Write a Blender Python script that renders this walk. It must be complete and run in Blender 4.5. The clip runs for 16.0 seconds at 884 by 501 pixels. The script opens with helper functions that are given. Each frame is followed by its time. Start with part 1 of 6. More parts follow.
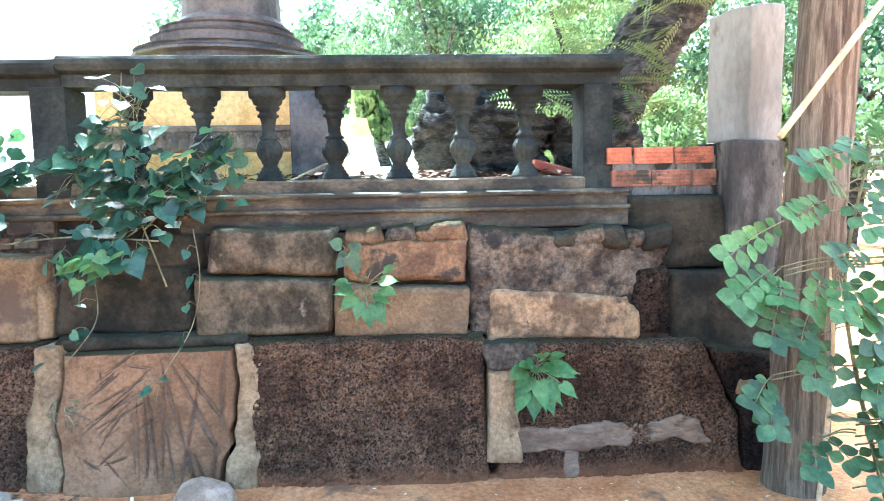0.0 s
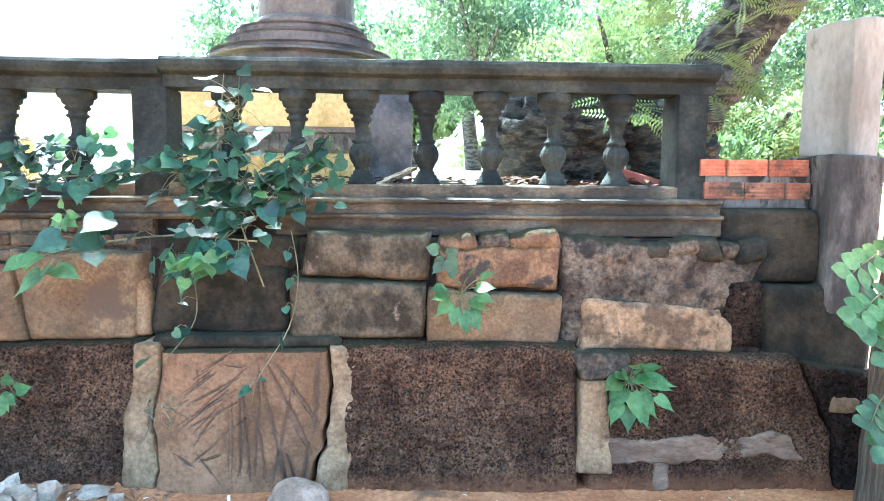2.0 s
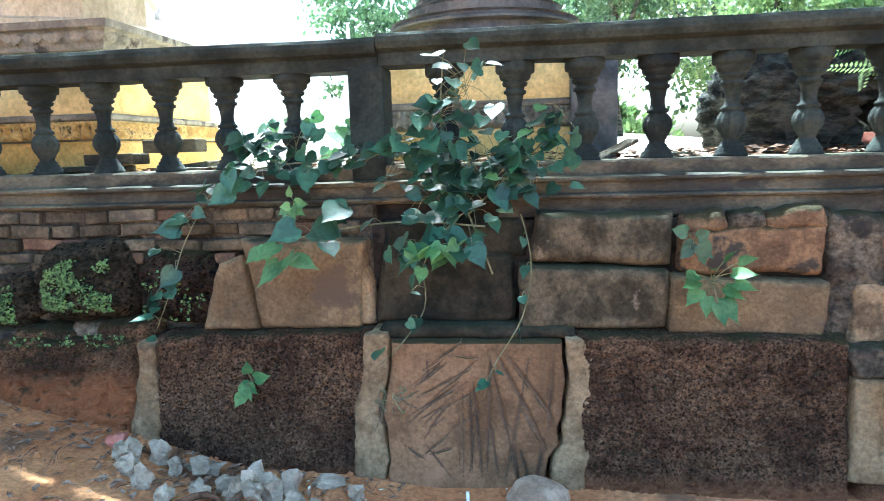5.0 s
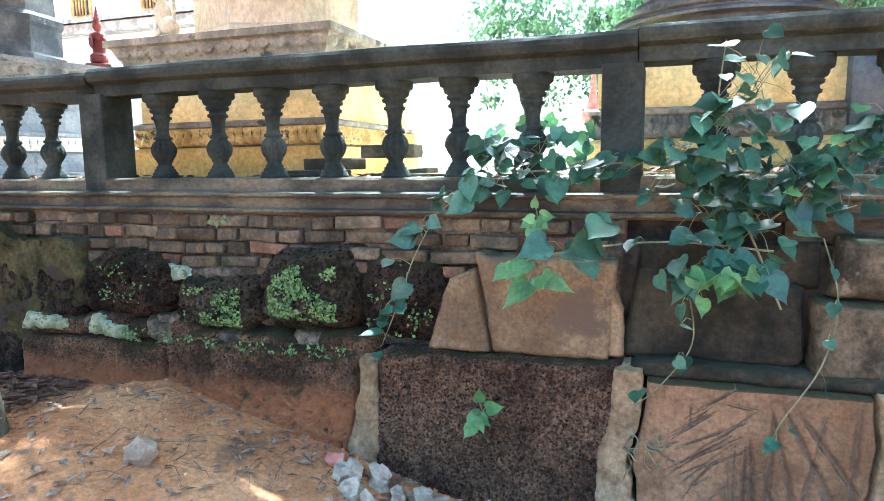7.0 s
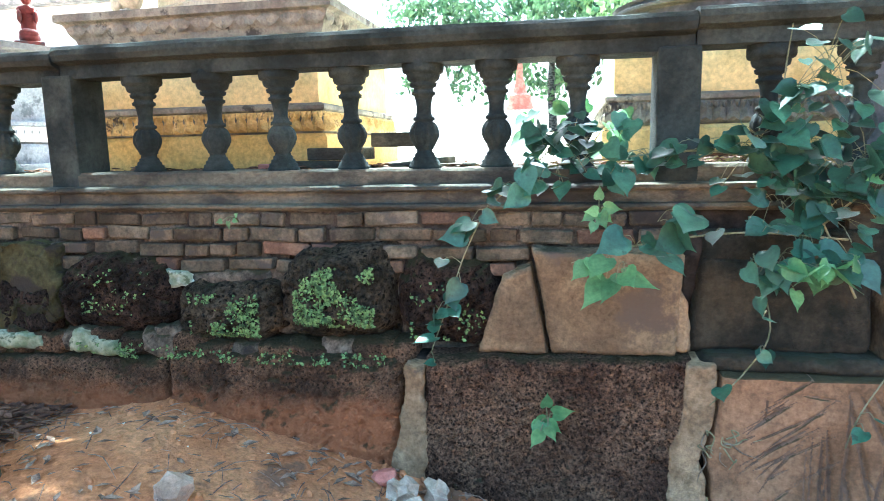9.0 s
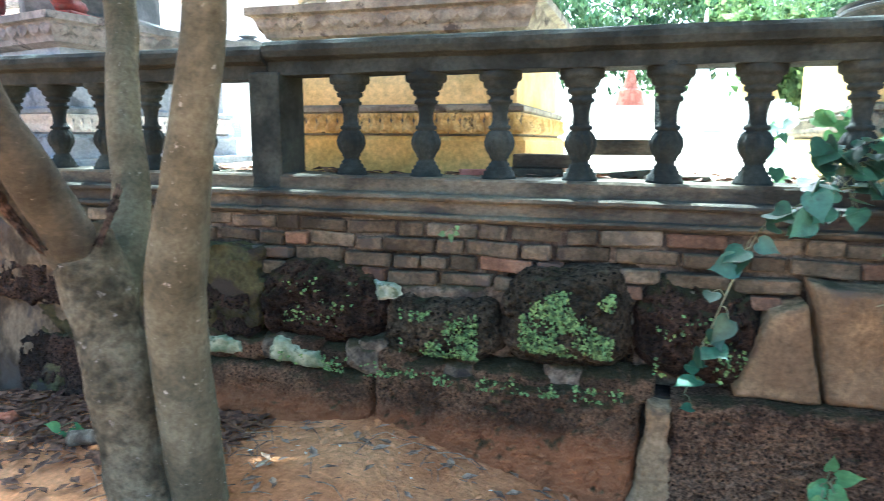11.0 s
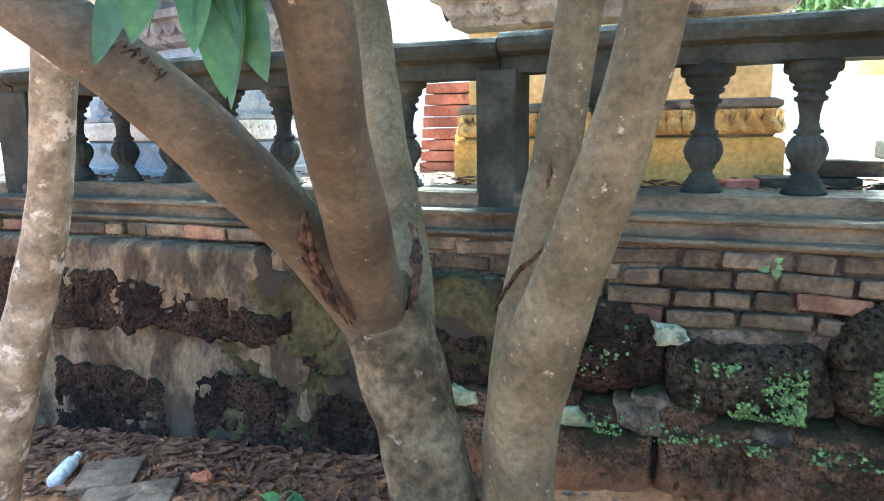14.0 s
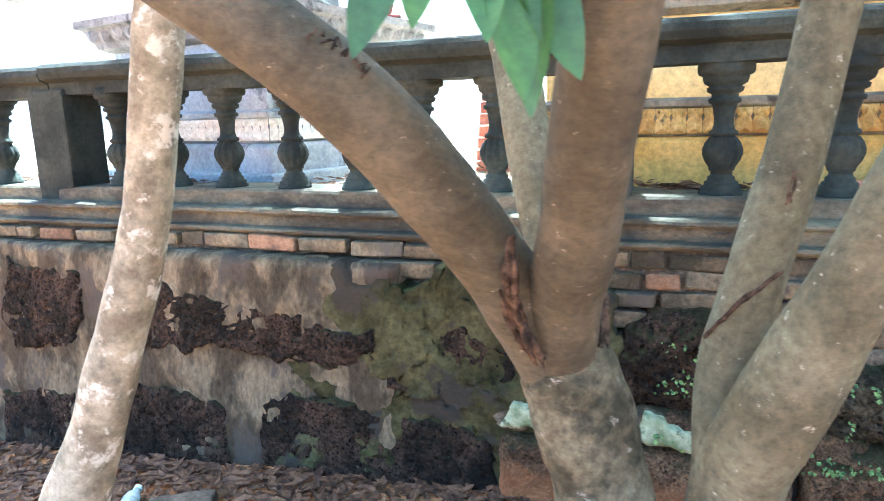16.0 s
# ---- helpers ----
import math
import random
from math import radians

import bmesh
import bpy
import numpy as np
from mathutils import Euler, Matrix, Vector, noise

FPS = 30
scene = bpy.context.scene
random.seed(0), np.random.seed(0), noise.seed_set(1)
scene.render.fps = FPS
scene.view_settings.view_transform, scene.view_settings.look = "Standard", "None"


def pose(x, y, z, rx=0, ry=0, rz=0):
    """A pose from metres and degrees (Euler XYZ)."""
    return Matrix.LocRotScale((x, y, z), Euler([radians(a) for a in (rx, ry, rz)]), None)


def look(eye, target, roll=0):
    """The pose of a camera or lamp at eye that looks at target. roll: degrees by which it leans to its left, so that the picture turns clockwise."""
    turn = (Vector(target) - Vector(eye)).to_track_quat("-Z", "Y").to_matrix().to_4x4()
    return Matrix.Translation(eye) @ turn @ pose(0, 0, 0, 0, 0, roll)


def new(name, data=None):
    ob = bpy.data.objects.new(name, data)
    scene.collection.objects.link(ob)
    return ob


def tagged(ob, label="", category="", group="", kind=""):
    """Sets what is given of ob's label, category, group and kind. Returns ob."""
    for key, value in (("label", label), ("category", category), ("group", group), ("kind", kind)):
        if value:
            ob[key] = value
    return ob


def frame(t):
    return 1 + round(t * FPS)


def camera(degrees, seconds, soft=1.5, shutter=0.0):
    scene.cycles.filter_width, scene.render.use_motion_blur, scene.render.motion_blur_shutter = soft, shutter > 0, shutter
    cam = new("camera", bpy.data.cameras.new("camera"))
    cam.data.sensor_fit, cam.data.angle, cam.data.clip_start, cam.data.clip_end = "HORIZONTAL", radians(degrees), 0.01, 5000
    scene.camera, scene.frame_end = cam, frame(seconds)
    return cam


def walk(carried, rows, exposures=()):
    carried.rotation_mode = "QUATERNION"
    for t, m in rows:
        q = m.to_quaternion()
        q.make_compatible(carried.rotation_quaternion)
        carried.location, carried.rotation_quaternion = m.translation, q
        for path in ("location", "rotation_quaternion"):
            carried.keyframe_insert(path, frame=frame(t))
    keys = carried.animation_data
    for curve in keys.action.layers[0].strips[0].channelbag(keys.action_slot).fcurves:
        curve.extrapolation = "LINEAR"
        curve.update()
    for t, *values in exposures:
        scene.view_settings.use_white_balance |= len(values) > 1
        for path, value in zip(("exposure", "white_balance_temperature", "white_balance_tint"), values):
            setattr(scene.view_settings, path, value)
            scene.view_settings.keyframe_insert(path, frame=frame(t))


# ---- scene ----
cam = camera(68.1, 16.0, soft=0.8, shutter=0.3)
METRES, EYE, TILT, LEAN, TURN = 4.5, 1.4, -6.2, 0.95, -4.0
ROWS = [
    (0.0, 0.0, 0.0, 0.0, 0.0, 0.0, -0.0),
    (0.5, -0.0056, 0.0006, 0.0004, 1.93, -0.57, -0.72),
    (1.0, -0.0235, 0.0024, 0.0035, 2.18, -0.66, -1.75),
    (1.5, -0.0525, 0.0025, 0.0056, 1.55, -0.26, -1.54),
    (2.0, -0.0805, -0.0006, 0.0045, 1.29, 0.07, -1.59),
    (2.5, -0.0956, 0.0016, 0.0035, 2.16, -0.94, -1.52),
    (3.0, -0.1129, 0.0256, 0.0074, 6.28, -2.21, -0.85),
    (5.5, -0.2308, 0.0348, 0.0166, 13.42, -3.25, -0.62),
    (6.0, -0.2621, 0.0425, 0.0125, 18.55, -4.38, -1.44),
    (6.5, -0.2951, 0.0684, 0.0157, 20.6, -1.7, -1.1),
    (7.0, -0.3183, 0.0774, 0.0162, 22.82, -2.07, -2.66),
    (7.5, -0.3451, 0.077, 0.0176, 21.2, -1.31, -2.91),
    (8.0, -0.383, 0.0664, 0.0155, 14.81, -2.03, -1.31),
    (10.5, -0.5468, 0.1047, 0.0361, 18.28, -4.14, -3.2),
    (11.0, -0.5933, 0.0909, 0.0363, 21.79, -4.19, -3.57),
    (11.5, -0.6401, 0.1015, 0.041, 27.03, -5.69, -2.44),
    (12.0, -0.6767, 0.1107, 0.0497, 31.45, -4.99, -3.23),
    (12.5, -0.7087, 0.1089, 0.049, 30.07, -4.58, -4.26),
    (13.0, -0.7519, 0.093, 0.0501, 24.32, -5.14, -2.49),
    (13.5, -0.7807, 0.0914, 0.0477, 23.86, -5.08, -2.54),
    (14.0, -0.8118, 0.1164, 0.0565, 24.65, -5.68, -2.46),
    (14.5, -0.8256, 0.1366, 0.0646, 26.32, -4.92, -2.07),
    (15.0, -0.8363, 0.1427, 0.0657, 28.1, -5.57, -1.5),
    (15.5, -0.8656, 0.1392, 0.0642, 26.24, -6.72, -2.39),
    (16.0, -0.9144, 0.1261, 0.0618, 23.55, -6.16, -2.05),
]
EXPOSURES = [(0.0, 3.75, 4900, -3), (2.0, 3.82, 4880, -3), (2.5, 3.48, 4880, -4), (3.0, 3.35, 4880, -5), (5.5, 3.0, 4860, -7), (6.0, 3.2, 4850, -7), (7.0, 3.35, 4850, -5), (10.5, 3.3, 4800, -8), (11.5, 3.08, 4820, -8), (12.0, 2.98, 4850, -8), (12.5, 3.08, 4850, -8), (13.5, 3.12, 4820, -8), (14.5, 3.65, 4800, -7), (16.0, 3.85, 4800, -7)]
walk(cam, [(t, pose(0, 0, EYE, TILT, LEAN, TURN) @ pose(METRES * x, METRES * y, METRES * z, 90 + pitch, roll, yaw)) for t, x, y, z, yaw, pitch, roll in ROWS], EXPOSURES)

# ---- world and sun ----
SUN_AZ, SUN_EL = radians(-16), radians(58)      # the sun stands behind the wall, a little to the west
world = bpy.data.worlds.new("sky")
scene.world = world
world.use_nodes = True
wn = world.node_tree.nodes
sky = wn.new("ShaderNodeTexSky")
sky.sky_type, sky.sun_disc = "NISHITA", False
sky.sun_elevation, sky.sun_rotation = SUN_EL, SUN_AZ
sky.air_density, sky.dust_density, sky.ozone_density = 0.8, 7.0, 0.2
wn["Background"].inputs["Strength"].default_value = 0.15
world.node_tree.links.new(sky.outputs[0], wn["Background"].inputs["Color"])
sun = new("sun", bpy.data.lights.new("sun", "SUN"))
sun.data.energy, sun.data.angle, sun.data.color = 4.0, radians(1.5), (1.0, 0.95, 0.86)
sun_way = Vector((math.sin(SUN_AZ) * math.cos(SUN_EL), math.cos(SUN_AZ) * math.cos(SUN_EL), math.sin(SUN_EL)))
sun.matrix_basis = look(sun_way * 30, (0, 0, 0))


# ---- materials ----
def surface(name, dark, light, scale=6.0, fine=60.0, rough=0.9, bump=0.3, bump_scale=None, spots=None, spot_scale=3.0,
            spot_at=0.55, pits=0.0, pit_scale=70.0, moss=None, moss_amount=0.0, moss_up=0.5, translucent=0.0, metal=0.0,
            vary=0.0, spread=0.12, stretch=(1, 1, 1), spec=0.3, soil=None, soil_top=0.4, dist=0.012, grain_lo=0.55, grain_hi=1.4, crisp=0.3):
    m = bpy.data.materials.new(name)
    m.use_nodes = True
    n, l = m.node_tree.nodes, m.node_tree.links
    b = n["Principled BSDF"]
    geo = n.new("ShaderNodeNewGeometry")
    mp = n.new("ShaderNodeVectorMath")
    mp.operation = "MULTIPLY"
    mp.inputs[1].default_value = stretch
    l.new(geo.outputs["Position"], mp.inputs[0])
    at = mp.outputs[0]

    def noise_tex(sc, detail=6.0, roughness=0.6):
        t = n.new("ShaderNodeTexNoise")
        t.inputs["Scale"].default_value, t.inputs["Detail"].default_value, t.inputs["Roughness"].default_value = sc, detail, roughness
        l.new(at, t.inputs["Vector"])
        return t.outputs["Fac"]

    def ramp(fac, lo, hi):
        r = n.new("ShaderNodeMapRange")
        r.interpolation_type = "SMOOTHSTEP"
        r.inputs["From Min"].default_value, r.inputs["From Max"].default_value = lo, hi
        l.new(fac, r.inputs["Value"])
        return r.outputs[0]

    def mix(fac, a, c, kind="MIX"):
        x = n.new("ShaderNodeMix")
        x.data_type, x.blend_type = "RGBA", kind
        if isinstance(fac, float):
            x.inputs[0].default_value = fac
        else:
            l.new(fac, x.inputs[0])
        for sock, v in ((x.inputs[6], a), (x.inputs[7], c)):
            if isinstance(v, tuple):
                sock.default_value = (*v, 1)
            else:
                l.new(v, sock)
        return x.outputs[2]

    def calc(op, a, c):
        x = n.new("ShaderNodeMath")
        x.operation, x.use_clamp = op, op != "ADD"
        for sock, v in ((x.inputs[0], a), (x.inputs[1], c)):
            if isinstance(v, float):
                sock.default_value = v
            else:
                l.new(v, sock)
        return x.outputs[0]

    big, small = noise_tex(scale), noise_tex(fine, 8.0, 0.7)
    col = mix(ramp(big, 0.5 - spread, 0.5 + spread), dark, light)
    grain = n.new("ShaderNodeMapRange")
    grain.inputs["From Min"].default_value, grain.inputs["From Max"].default_value = 0.5 - crisp, 0.5 + crisp
    grain.inputs["To Min"].default_value, grain.inputs["To Max"].default_value = grain_lo, grain_hi
    l.new(small, grain.inputs["Value"])
    gc = n.new("ShaderNodeCombineColor")
    for k in range(3):
        l.new(grain.outputs[0], gc.inputs[k])
    col = mix(1.0, col, gc.outputs[0], "MULTIPLY")
    if spots:
        col = mix(ramp(noise_tex(spot_scale, 7.0, 0.65), spot_at, spot_at + 0.09), col, spots)
    height = calc("MULTIPLY", small, 0.5)
    if pits:
        vo = n.new("ShaderNodeTexVoronoi")
        vo.inputs["Scale"].default_value = pit_scale
        l.new(at, vo.inputs["Vector"])
        pit = ramp(vo.outputs["Distance"], 0.22, 0.5)
        gate = ramp(noise_tex(pit_scale * 0.9, 4.0, 0.65), 0.46, 0.56)
        hole = calc("ADD", calc("MULTIPLY", calc("SUBTRACT", 1.0, pit), gate), calc("MULTIPLY", ramp(noise_tex(pit_scale * 1.7, 3.0, 0.6), 0.52, 0.64), 0.6))
        col = mix(calc("MULTIPLY", hole, pits), col, tuple(c * 0.18 for c in dark))
        height = calc("SUBTRACT", height, calc("MULTIPLY", hole, 0.8))
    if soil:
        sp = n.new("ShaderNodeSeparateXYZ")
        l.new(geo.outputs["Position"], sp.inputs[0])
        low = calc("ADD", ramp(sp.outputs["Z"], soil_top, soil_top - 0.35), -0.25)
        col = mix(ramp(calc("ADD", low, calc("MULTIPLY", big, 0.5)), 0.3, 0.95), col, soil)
    if moss:
        sn = n.new("ShaderNodeSeparateXYZ")
        l.new(geo.outputs["Normal"], sn.inputs[0])
        up = calc("MULTIPLY", sn.outputs["Z"], moss_up)
        f = calc("ADD", noise_tex(scale * 0.8 + 2.0, 8.0, 0.7), up)
        f = ramp(f, 0.68 - moss_amount, 0.86 - moss_amount)
        col = mix(calc("MULTIPLY", f, 0.85), col, mix(small, tuple(c * 0.5 for c in moss), moss))
    if vary:
        info = n.new("ShaderNodeObjectInfo")
        v = n.new("ShaderNodeMapRange")
        v.inputs["To Min"].default_value, v.inputs["To Max"].default_value = 1 - vary, 1 + vary
        l.new(info.outputs["Random"], v.inputs["Value"])
        hs = n.new("ShaderNodeHueSaturation")
        l.new(v.outputs[0], hs.inputs["Value"])
        l.new(col, hs.inputs["Color"])
        col = hs.outputs[0]
    l.new(col, b.inputs["Base Color"])
    b.inputs["Roughness"].default_value, b.inputs["Metallic"].default_value = rough, metal
    b.inputs["Specular IOR Level"].default_value = spec
    if bump:
        bp = n.new("ShaderNodeBump")
        bp.inputs["Strength"].default_value, bp.inputs["Distance"].default_value = min(1.0, bump), dist
        l.new(height, bp.inputs["Height"])
        l.new(bp.outputs[0], b.inputs["Normal"])
    if translucent:
        tr = n.new("ShaderNodeBsdfTranslucent")
        l.new(col, tr.inputs["Color"])
        ms = n.new("ShaderNodeMixShader")
        ms.inputs[0].default_value = translucent
        l.new(b.outputs[0], ms.inputs[1])
        l.new(tr.outputs[0], ms.inputs[2])
        l.new(ms.outputs[0], n["Material Output"].inputs["Surface"])
    return m


MOSS = (0.045, 0.046, 0.020)
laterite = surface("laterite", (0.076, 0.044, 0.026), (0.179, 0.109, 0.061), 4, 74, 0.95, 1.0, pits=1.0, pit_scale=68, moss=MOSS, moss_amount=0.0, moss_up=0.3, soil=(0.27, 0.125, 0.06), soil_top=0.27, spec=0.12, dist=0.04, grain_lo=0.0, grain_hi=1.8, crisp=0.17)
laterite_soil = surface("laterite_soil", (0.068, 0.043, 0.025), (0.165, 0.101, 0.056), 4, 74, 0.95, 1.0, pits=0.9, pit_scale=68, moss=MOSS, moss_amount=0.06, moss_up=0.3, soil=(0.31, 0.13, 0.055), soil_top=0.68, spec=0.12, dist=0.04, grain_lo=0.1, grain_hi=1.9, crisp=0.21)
laterite_black = surface("laterite_black", (0.019, 0.014, 0.010), (0.060, 0.038, 0.025), 6, 42, 0.95, 1.0, pits=1.0, pit_scale=56, moss=MOSS, moss_amount=-0.1, spec=0.12, dist=0.04, grain_lo=0.05, grain_hi=1.8, crisp=0.21)
laterite_moss = surface("laterite_moss", (0.027, 0.023, 0.014), (0.081, 0.064, 0.040), 6, 42, 0.95, 1.0, pits=1.0, pit_scale=42, moss=(0.05, 0.06, 0.025), moss_amount=-0.06, moss_up=0.25, spec=0.12, dist=0.04, grain_lo=0.05, grain_hi=1.8, crisp=0.21)
sandstone = surface("sandstone", (0.131, 0.091, 0.049), (0.235, 0.171, 0.093), 3.5, 55, 0.92, 1.0, spots=(0.11, 0.083, 0.056), spot_scale=4, spot_at=0.56, spec=0.15, dist=0.018, grain_lo=0.4, grain_hi=1.55, moss=MOSS, moss_amount=-0.12, moss_up=0.4)
sandstone_dressed = surface("sandstone_dressed", (0.143, 0.100, 0.058), (0.362, 0.249, 0.135), 9, 38, 0.92, 1.0, spots=(0.075, 0.062, 0.046), spot_scale=6, spot_at=0.54, spec=0.15, dist=0.04, grain_lo=0.2, grain_hi=1.7, stretch=(1, 1, 1))
sandstone_orange = surface("sandstone_orange", (0.132, 0.079, 0.043), (0.286, 0.178, 0.089), 5, 55, 0.92, 1.0, spots=(0.06, 0.05, 0.038), spot_scale=5, spot_at=0.52, moss=MOSS, moss_amount=0.0, moss_up=0.5, spec=0.15, dist=0.025, grain_lo=0.3, grain_hi=1.6)
sandstone_dark = surface("sandstone_dark", (0.038, 0.031, 0.018), (0.124, 0.100, 0.060), 7, 60, 0.9, 0.9, dist=0.02, grain_lo=0.25, grain_hi=1.75, spots=(0.2, 0.16, 0.115), spot_scale=9, spot_at=0.62, moss=MOSS, moss_amount=-0.06, stretch=(1, 1, 0.85), spec=0.2)
panel_stone = surface("panel_stone", (0.142, 0.084, 0.042), (0.268, 0.161, 0.083), 3, 60, 0.92, 1.0, spots=(0.33, 0.19, 0.105), spot_scale=2.5, spot_at=0.58, spec=0.15, dist=0.015, grain_lo=0.45, grain_hi=1.5, moss=MOSS, moss_amount=-0.12, moss_up=0.9)
# darker brown for the faces inside the slab's cut grooves
groove_dark = surface("groove_dark", (0.095, 0.063, 0.039), (0.16, 0.105, 0.064), 9, 60, 0.95, 0.5)
black_stone = surface("black_stone", (0.014, 0.014, 0.009), (0.053, 0.045, 0.027), 5, 45, 0.9, 1.0, dist=0.03, grain_lo=0.4, grain_hi=1.6, moss=(0.035, 0.042, 0.02), moss_amount=0.0, moss_up=0.3, spec=0.25)
rough_render = surface("rough_render", (0.052, 0.041, 0.030), (0.159, 0.128, 0.087), 5, 42, 0.95, 1.0, dist=0.03, grain_lo=0.2, grain_hi=1.75, spots=(0.035, 0.031, 0.026), spot_scale=4, spot_at=0.55, moss=MOSS, moss_amount=-0.08, spec=0.12, crisp=0.22)
strip_render = surface("strip_render", (0.125, 0.088, 0.058), (0.235, 0.170, 0.112), 5, 42, 0.95, 1.0, dist=0.02, grain_lo=0.5, grain_hi=1.4, spots=(0.075, 0.058, 0.042), spot_scale=5, spot_at=0.57, spec=0.12, stretch=(0.6, 1, 1.6))
mortar = surface("mortar", (0.200, 0.137, 0.072), (0.356, 0.259, 0.143), 6, 50, 0.95, 1.0, spots=(0.095, 0.073, 0.048), spot_scale=4.5, spot_at=0.6, spec=0.12, dist=0.025, grain_lo=0.35, grain_hi=1.5)
bell_plaster = surface("bell_plaster", (0.40, 0.345, 0.235), (0.55, 0.49, 0.36), 3, 40, 0.8, 0.3, spots=(0.2, 0.17, 0.12), spot_scale=3, spot_at=0.62, stretch=(1, 1, 0.6))
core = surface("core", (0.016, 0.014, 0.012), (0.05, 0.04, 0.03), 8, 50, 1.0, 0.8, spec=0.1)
plaster = surface("plaster", (0.055, 0.043, 0.027), (0.163, 0.131, 0.082), 5, 38, 0.95, 1.0, dist=0.035, grain_lo=0.3, grain_hi=1.6, spots=(0.07, 0.058, 0.045), spot_scale=4, spot_at=0.53, moss=(0.15, 0.135, 0.06), moss_amount=-0.02, moss_up=0.2, stretch=(1.25, 1, 0.7), spec=0.12, spread=0.09)
plaster_green = surface("plaster_green", (0.029, 0.027, 0.011), (0.077, 0.070, 0.030), 4, 40, 0.95, 1.0, spots=(0.04, 0.034, 0.026), spot_scale=4.5, spot_at=0.52, moss=(0.075, 0.082, 0.022), moss_amount=0.02, moss_up=0.2, spec=0.12, dist=0.035, grain_lo=0.25, grain_hi=1.65)
white_lime = surface("white_lime", (0.2, 0.24, 0.15), (0.52, 0.56, 0.47), 12, 60, 0.9, 0.7, spots=(0.08, 0.1, 0.05), spot_scale=14, spot_at=0.56, dist=0.02)
lime_green = surface("lime_green", (0.13, 0.16, 0.075), (0.36, 0.38, 0.25), 9, 50, 0.9, 0.8, spots=(0.06, 0.08, 0.035), spot_scale=9, spot_at=0.54, dist=0.02)
brick_old = surface("brick_old", (0.067, 0.058, 0.037), (0.153, 0.123, 0.078), 8, 60, 0.95, 1.0, spots=(0.075, 0.064, 0.05), spot_scale=6, spot_at=0.52, vary=0.45, spec=0.12, dist=0.02, grain_lo=0.35, grain_hi=1.55)
brick_orange = surface("brick_orange", (0.122, 0.072, 0.043), (0.202, 0.123, 0.072), 9, 60, 0.95, 1.0, spots=(0.09, 0.06, 0.045), spot_scale=8, spot_at=0.55, vary=0.3, spec=0.12, dist=0.02, grain_lo=0.4, grain_hi=1.5)
bark_brown = surface("bark_brown", (0.050, 0.044, 0.028), (0.091, 0.081, 0.054), 5, 55, 0.85, 1.0, spots=(0.24, 0.21, 0.16), spot_scale=40, spot_at=0.64, dist=0.012, grain_lo=0.5, grain_hi=1.45, spec=0.25, stretch=(1, 1, 1.4))
brick_stub_old = surface("brick_stub_old", (0.20, 0.095, 0.055), (0.34, 0.165, 0.095), 8, 60, 0.95, 0.8, spots=(0.07, 0.06, 0.04), spot_scale=6, spot_at=0.55, vary=0.25, dist=0.015)
brick_red = surface("brick_red", (0.324, 0.106, 0.051), (0.450, 0.170, 0.085), 8, 60, 0.9, 0.8, spots=(0.16, 0.085, 0.055), spot_scale=7, spot_at=0.56, vary=0.2, dist=0.015)
rail_concrete = surface("rail_concrete", (0.011, 0.015, 0.013), (0.037, 0.045, 0.037), 3.5, 50, 0.9, 0.8, spots=(0.17, 0.15, 0.12), spot_scale=3.5, spot_at=0.67, moss=(0.03, 0.045, 0.03), moss_amount=-0.02, moss_up=0.2, vary=0.25, spec=0.25, dist=0.018, grain_lo=0.4, grain_hi=1.5)
plinth_concrete = surface("plinth_concrete", (0.044, 0.041, 0.030), (0.141, 0.125, 0.083), 3, 50, 0.9, 0.9, spots=(0.045, 0.042, 0.036), spot_scale=2.6, spot_at=0.55, moss=(0.05, 0.075, 0.04), moss_amount=-0.06, moss_up=0.2, stretch=(0.8, 1, 1.3), spec=0.2, dist=0.018, grain_lo=0.4, grain_hi=1.5)
post_concrete = surface("post_concrete", (0.166, 0.170, 0.140), (0.274, 0.290, 0.253), 3, 45, 0.9, 0.6, spots=(0.13, 0.118, 0.09), spot_scale=3, spot_at=0.6, dist=0.01, grain_lo=0.75, grain_hi=1.2, stretch=(1, 1, 0.45))
post_dirty = surface("post_dirty", (0.056, 0.055, 0.047), (0.221, 0.219, 0.183), 4, 55, 0.9, 0.7, spots=(0.026, 0.026, 0.02), spot_scale=4, spot_at=0.5, dist=0.02, grain_lo=0.6, grain_hi=1.35, stretch=(1.3, 1.3, 0.5))
earth = surface("earth", (0.499, 0.218, 0.090), (0.686, 0.353, 0.162), 1.8, 40, 1.0, 1.0, dist=0.05, spots=(0.24, 0.14, 0.08), spot_scale=2.4, spot_at=0.57, spec=0.1, grain_lo=0.4, grain_hi=1.5)
dust = surface("dust", (0.4, 0.34, 0.26), (0.58, 0.52, 0.42), 1.2, 30, 1.0, 0.6, spots=(0.25, 0.2, 0.14), spot_scale=3, spot_at=0.58, spec=0.1)
bark = surface("bark", (0.084, 0.077, 0.045), (0.153, 0.142, 0.087), 4, 55, 0.9, 1.0, spots=(0.36, 0.34, 0.27), spot_scale=40, spot_at=0.62, dist=0.014, grain_lo=0.4, grain_hi=1.55, spec=0.2, vary=0.12)
bark_rough = surface("bark_rough", (0.064, 0.056, 0.032), (0.168, 0.147, 0.090), 8, 34, 0.95, 1.0, spots=(0.33, 0.3, 0.25), spot_scale=20, spot_at=0.62, dist=0.045, grain_lo=0.15, grain_hi=1.8, spec=0.2, crisp=0.26)
bark_pale = surface("bark_pale", (0.142, 0.122, 0.082), (0.314, 0.286, 0.204), 8, 70, 0.9, 0.6, spots=(0.5, 0.48, 0.4), spot_scale=11, spot_at=0.54, spec=0.2)
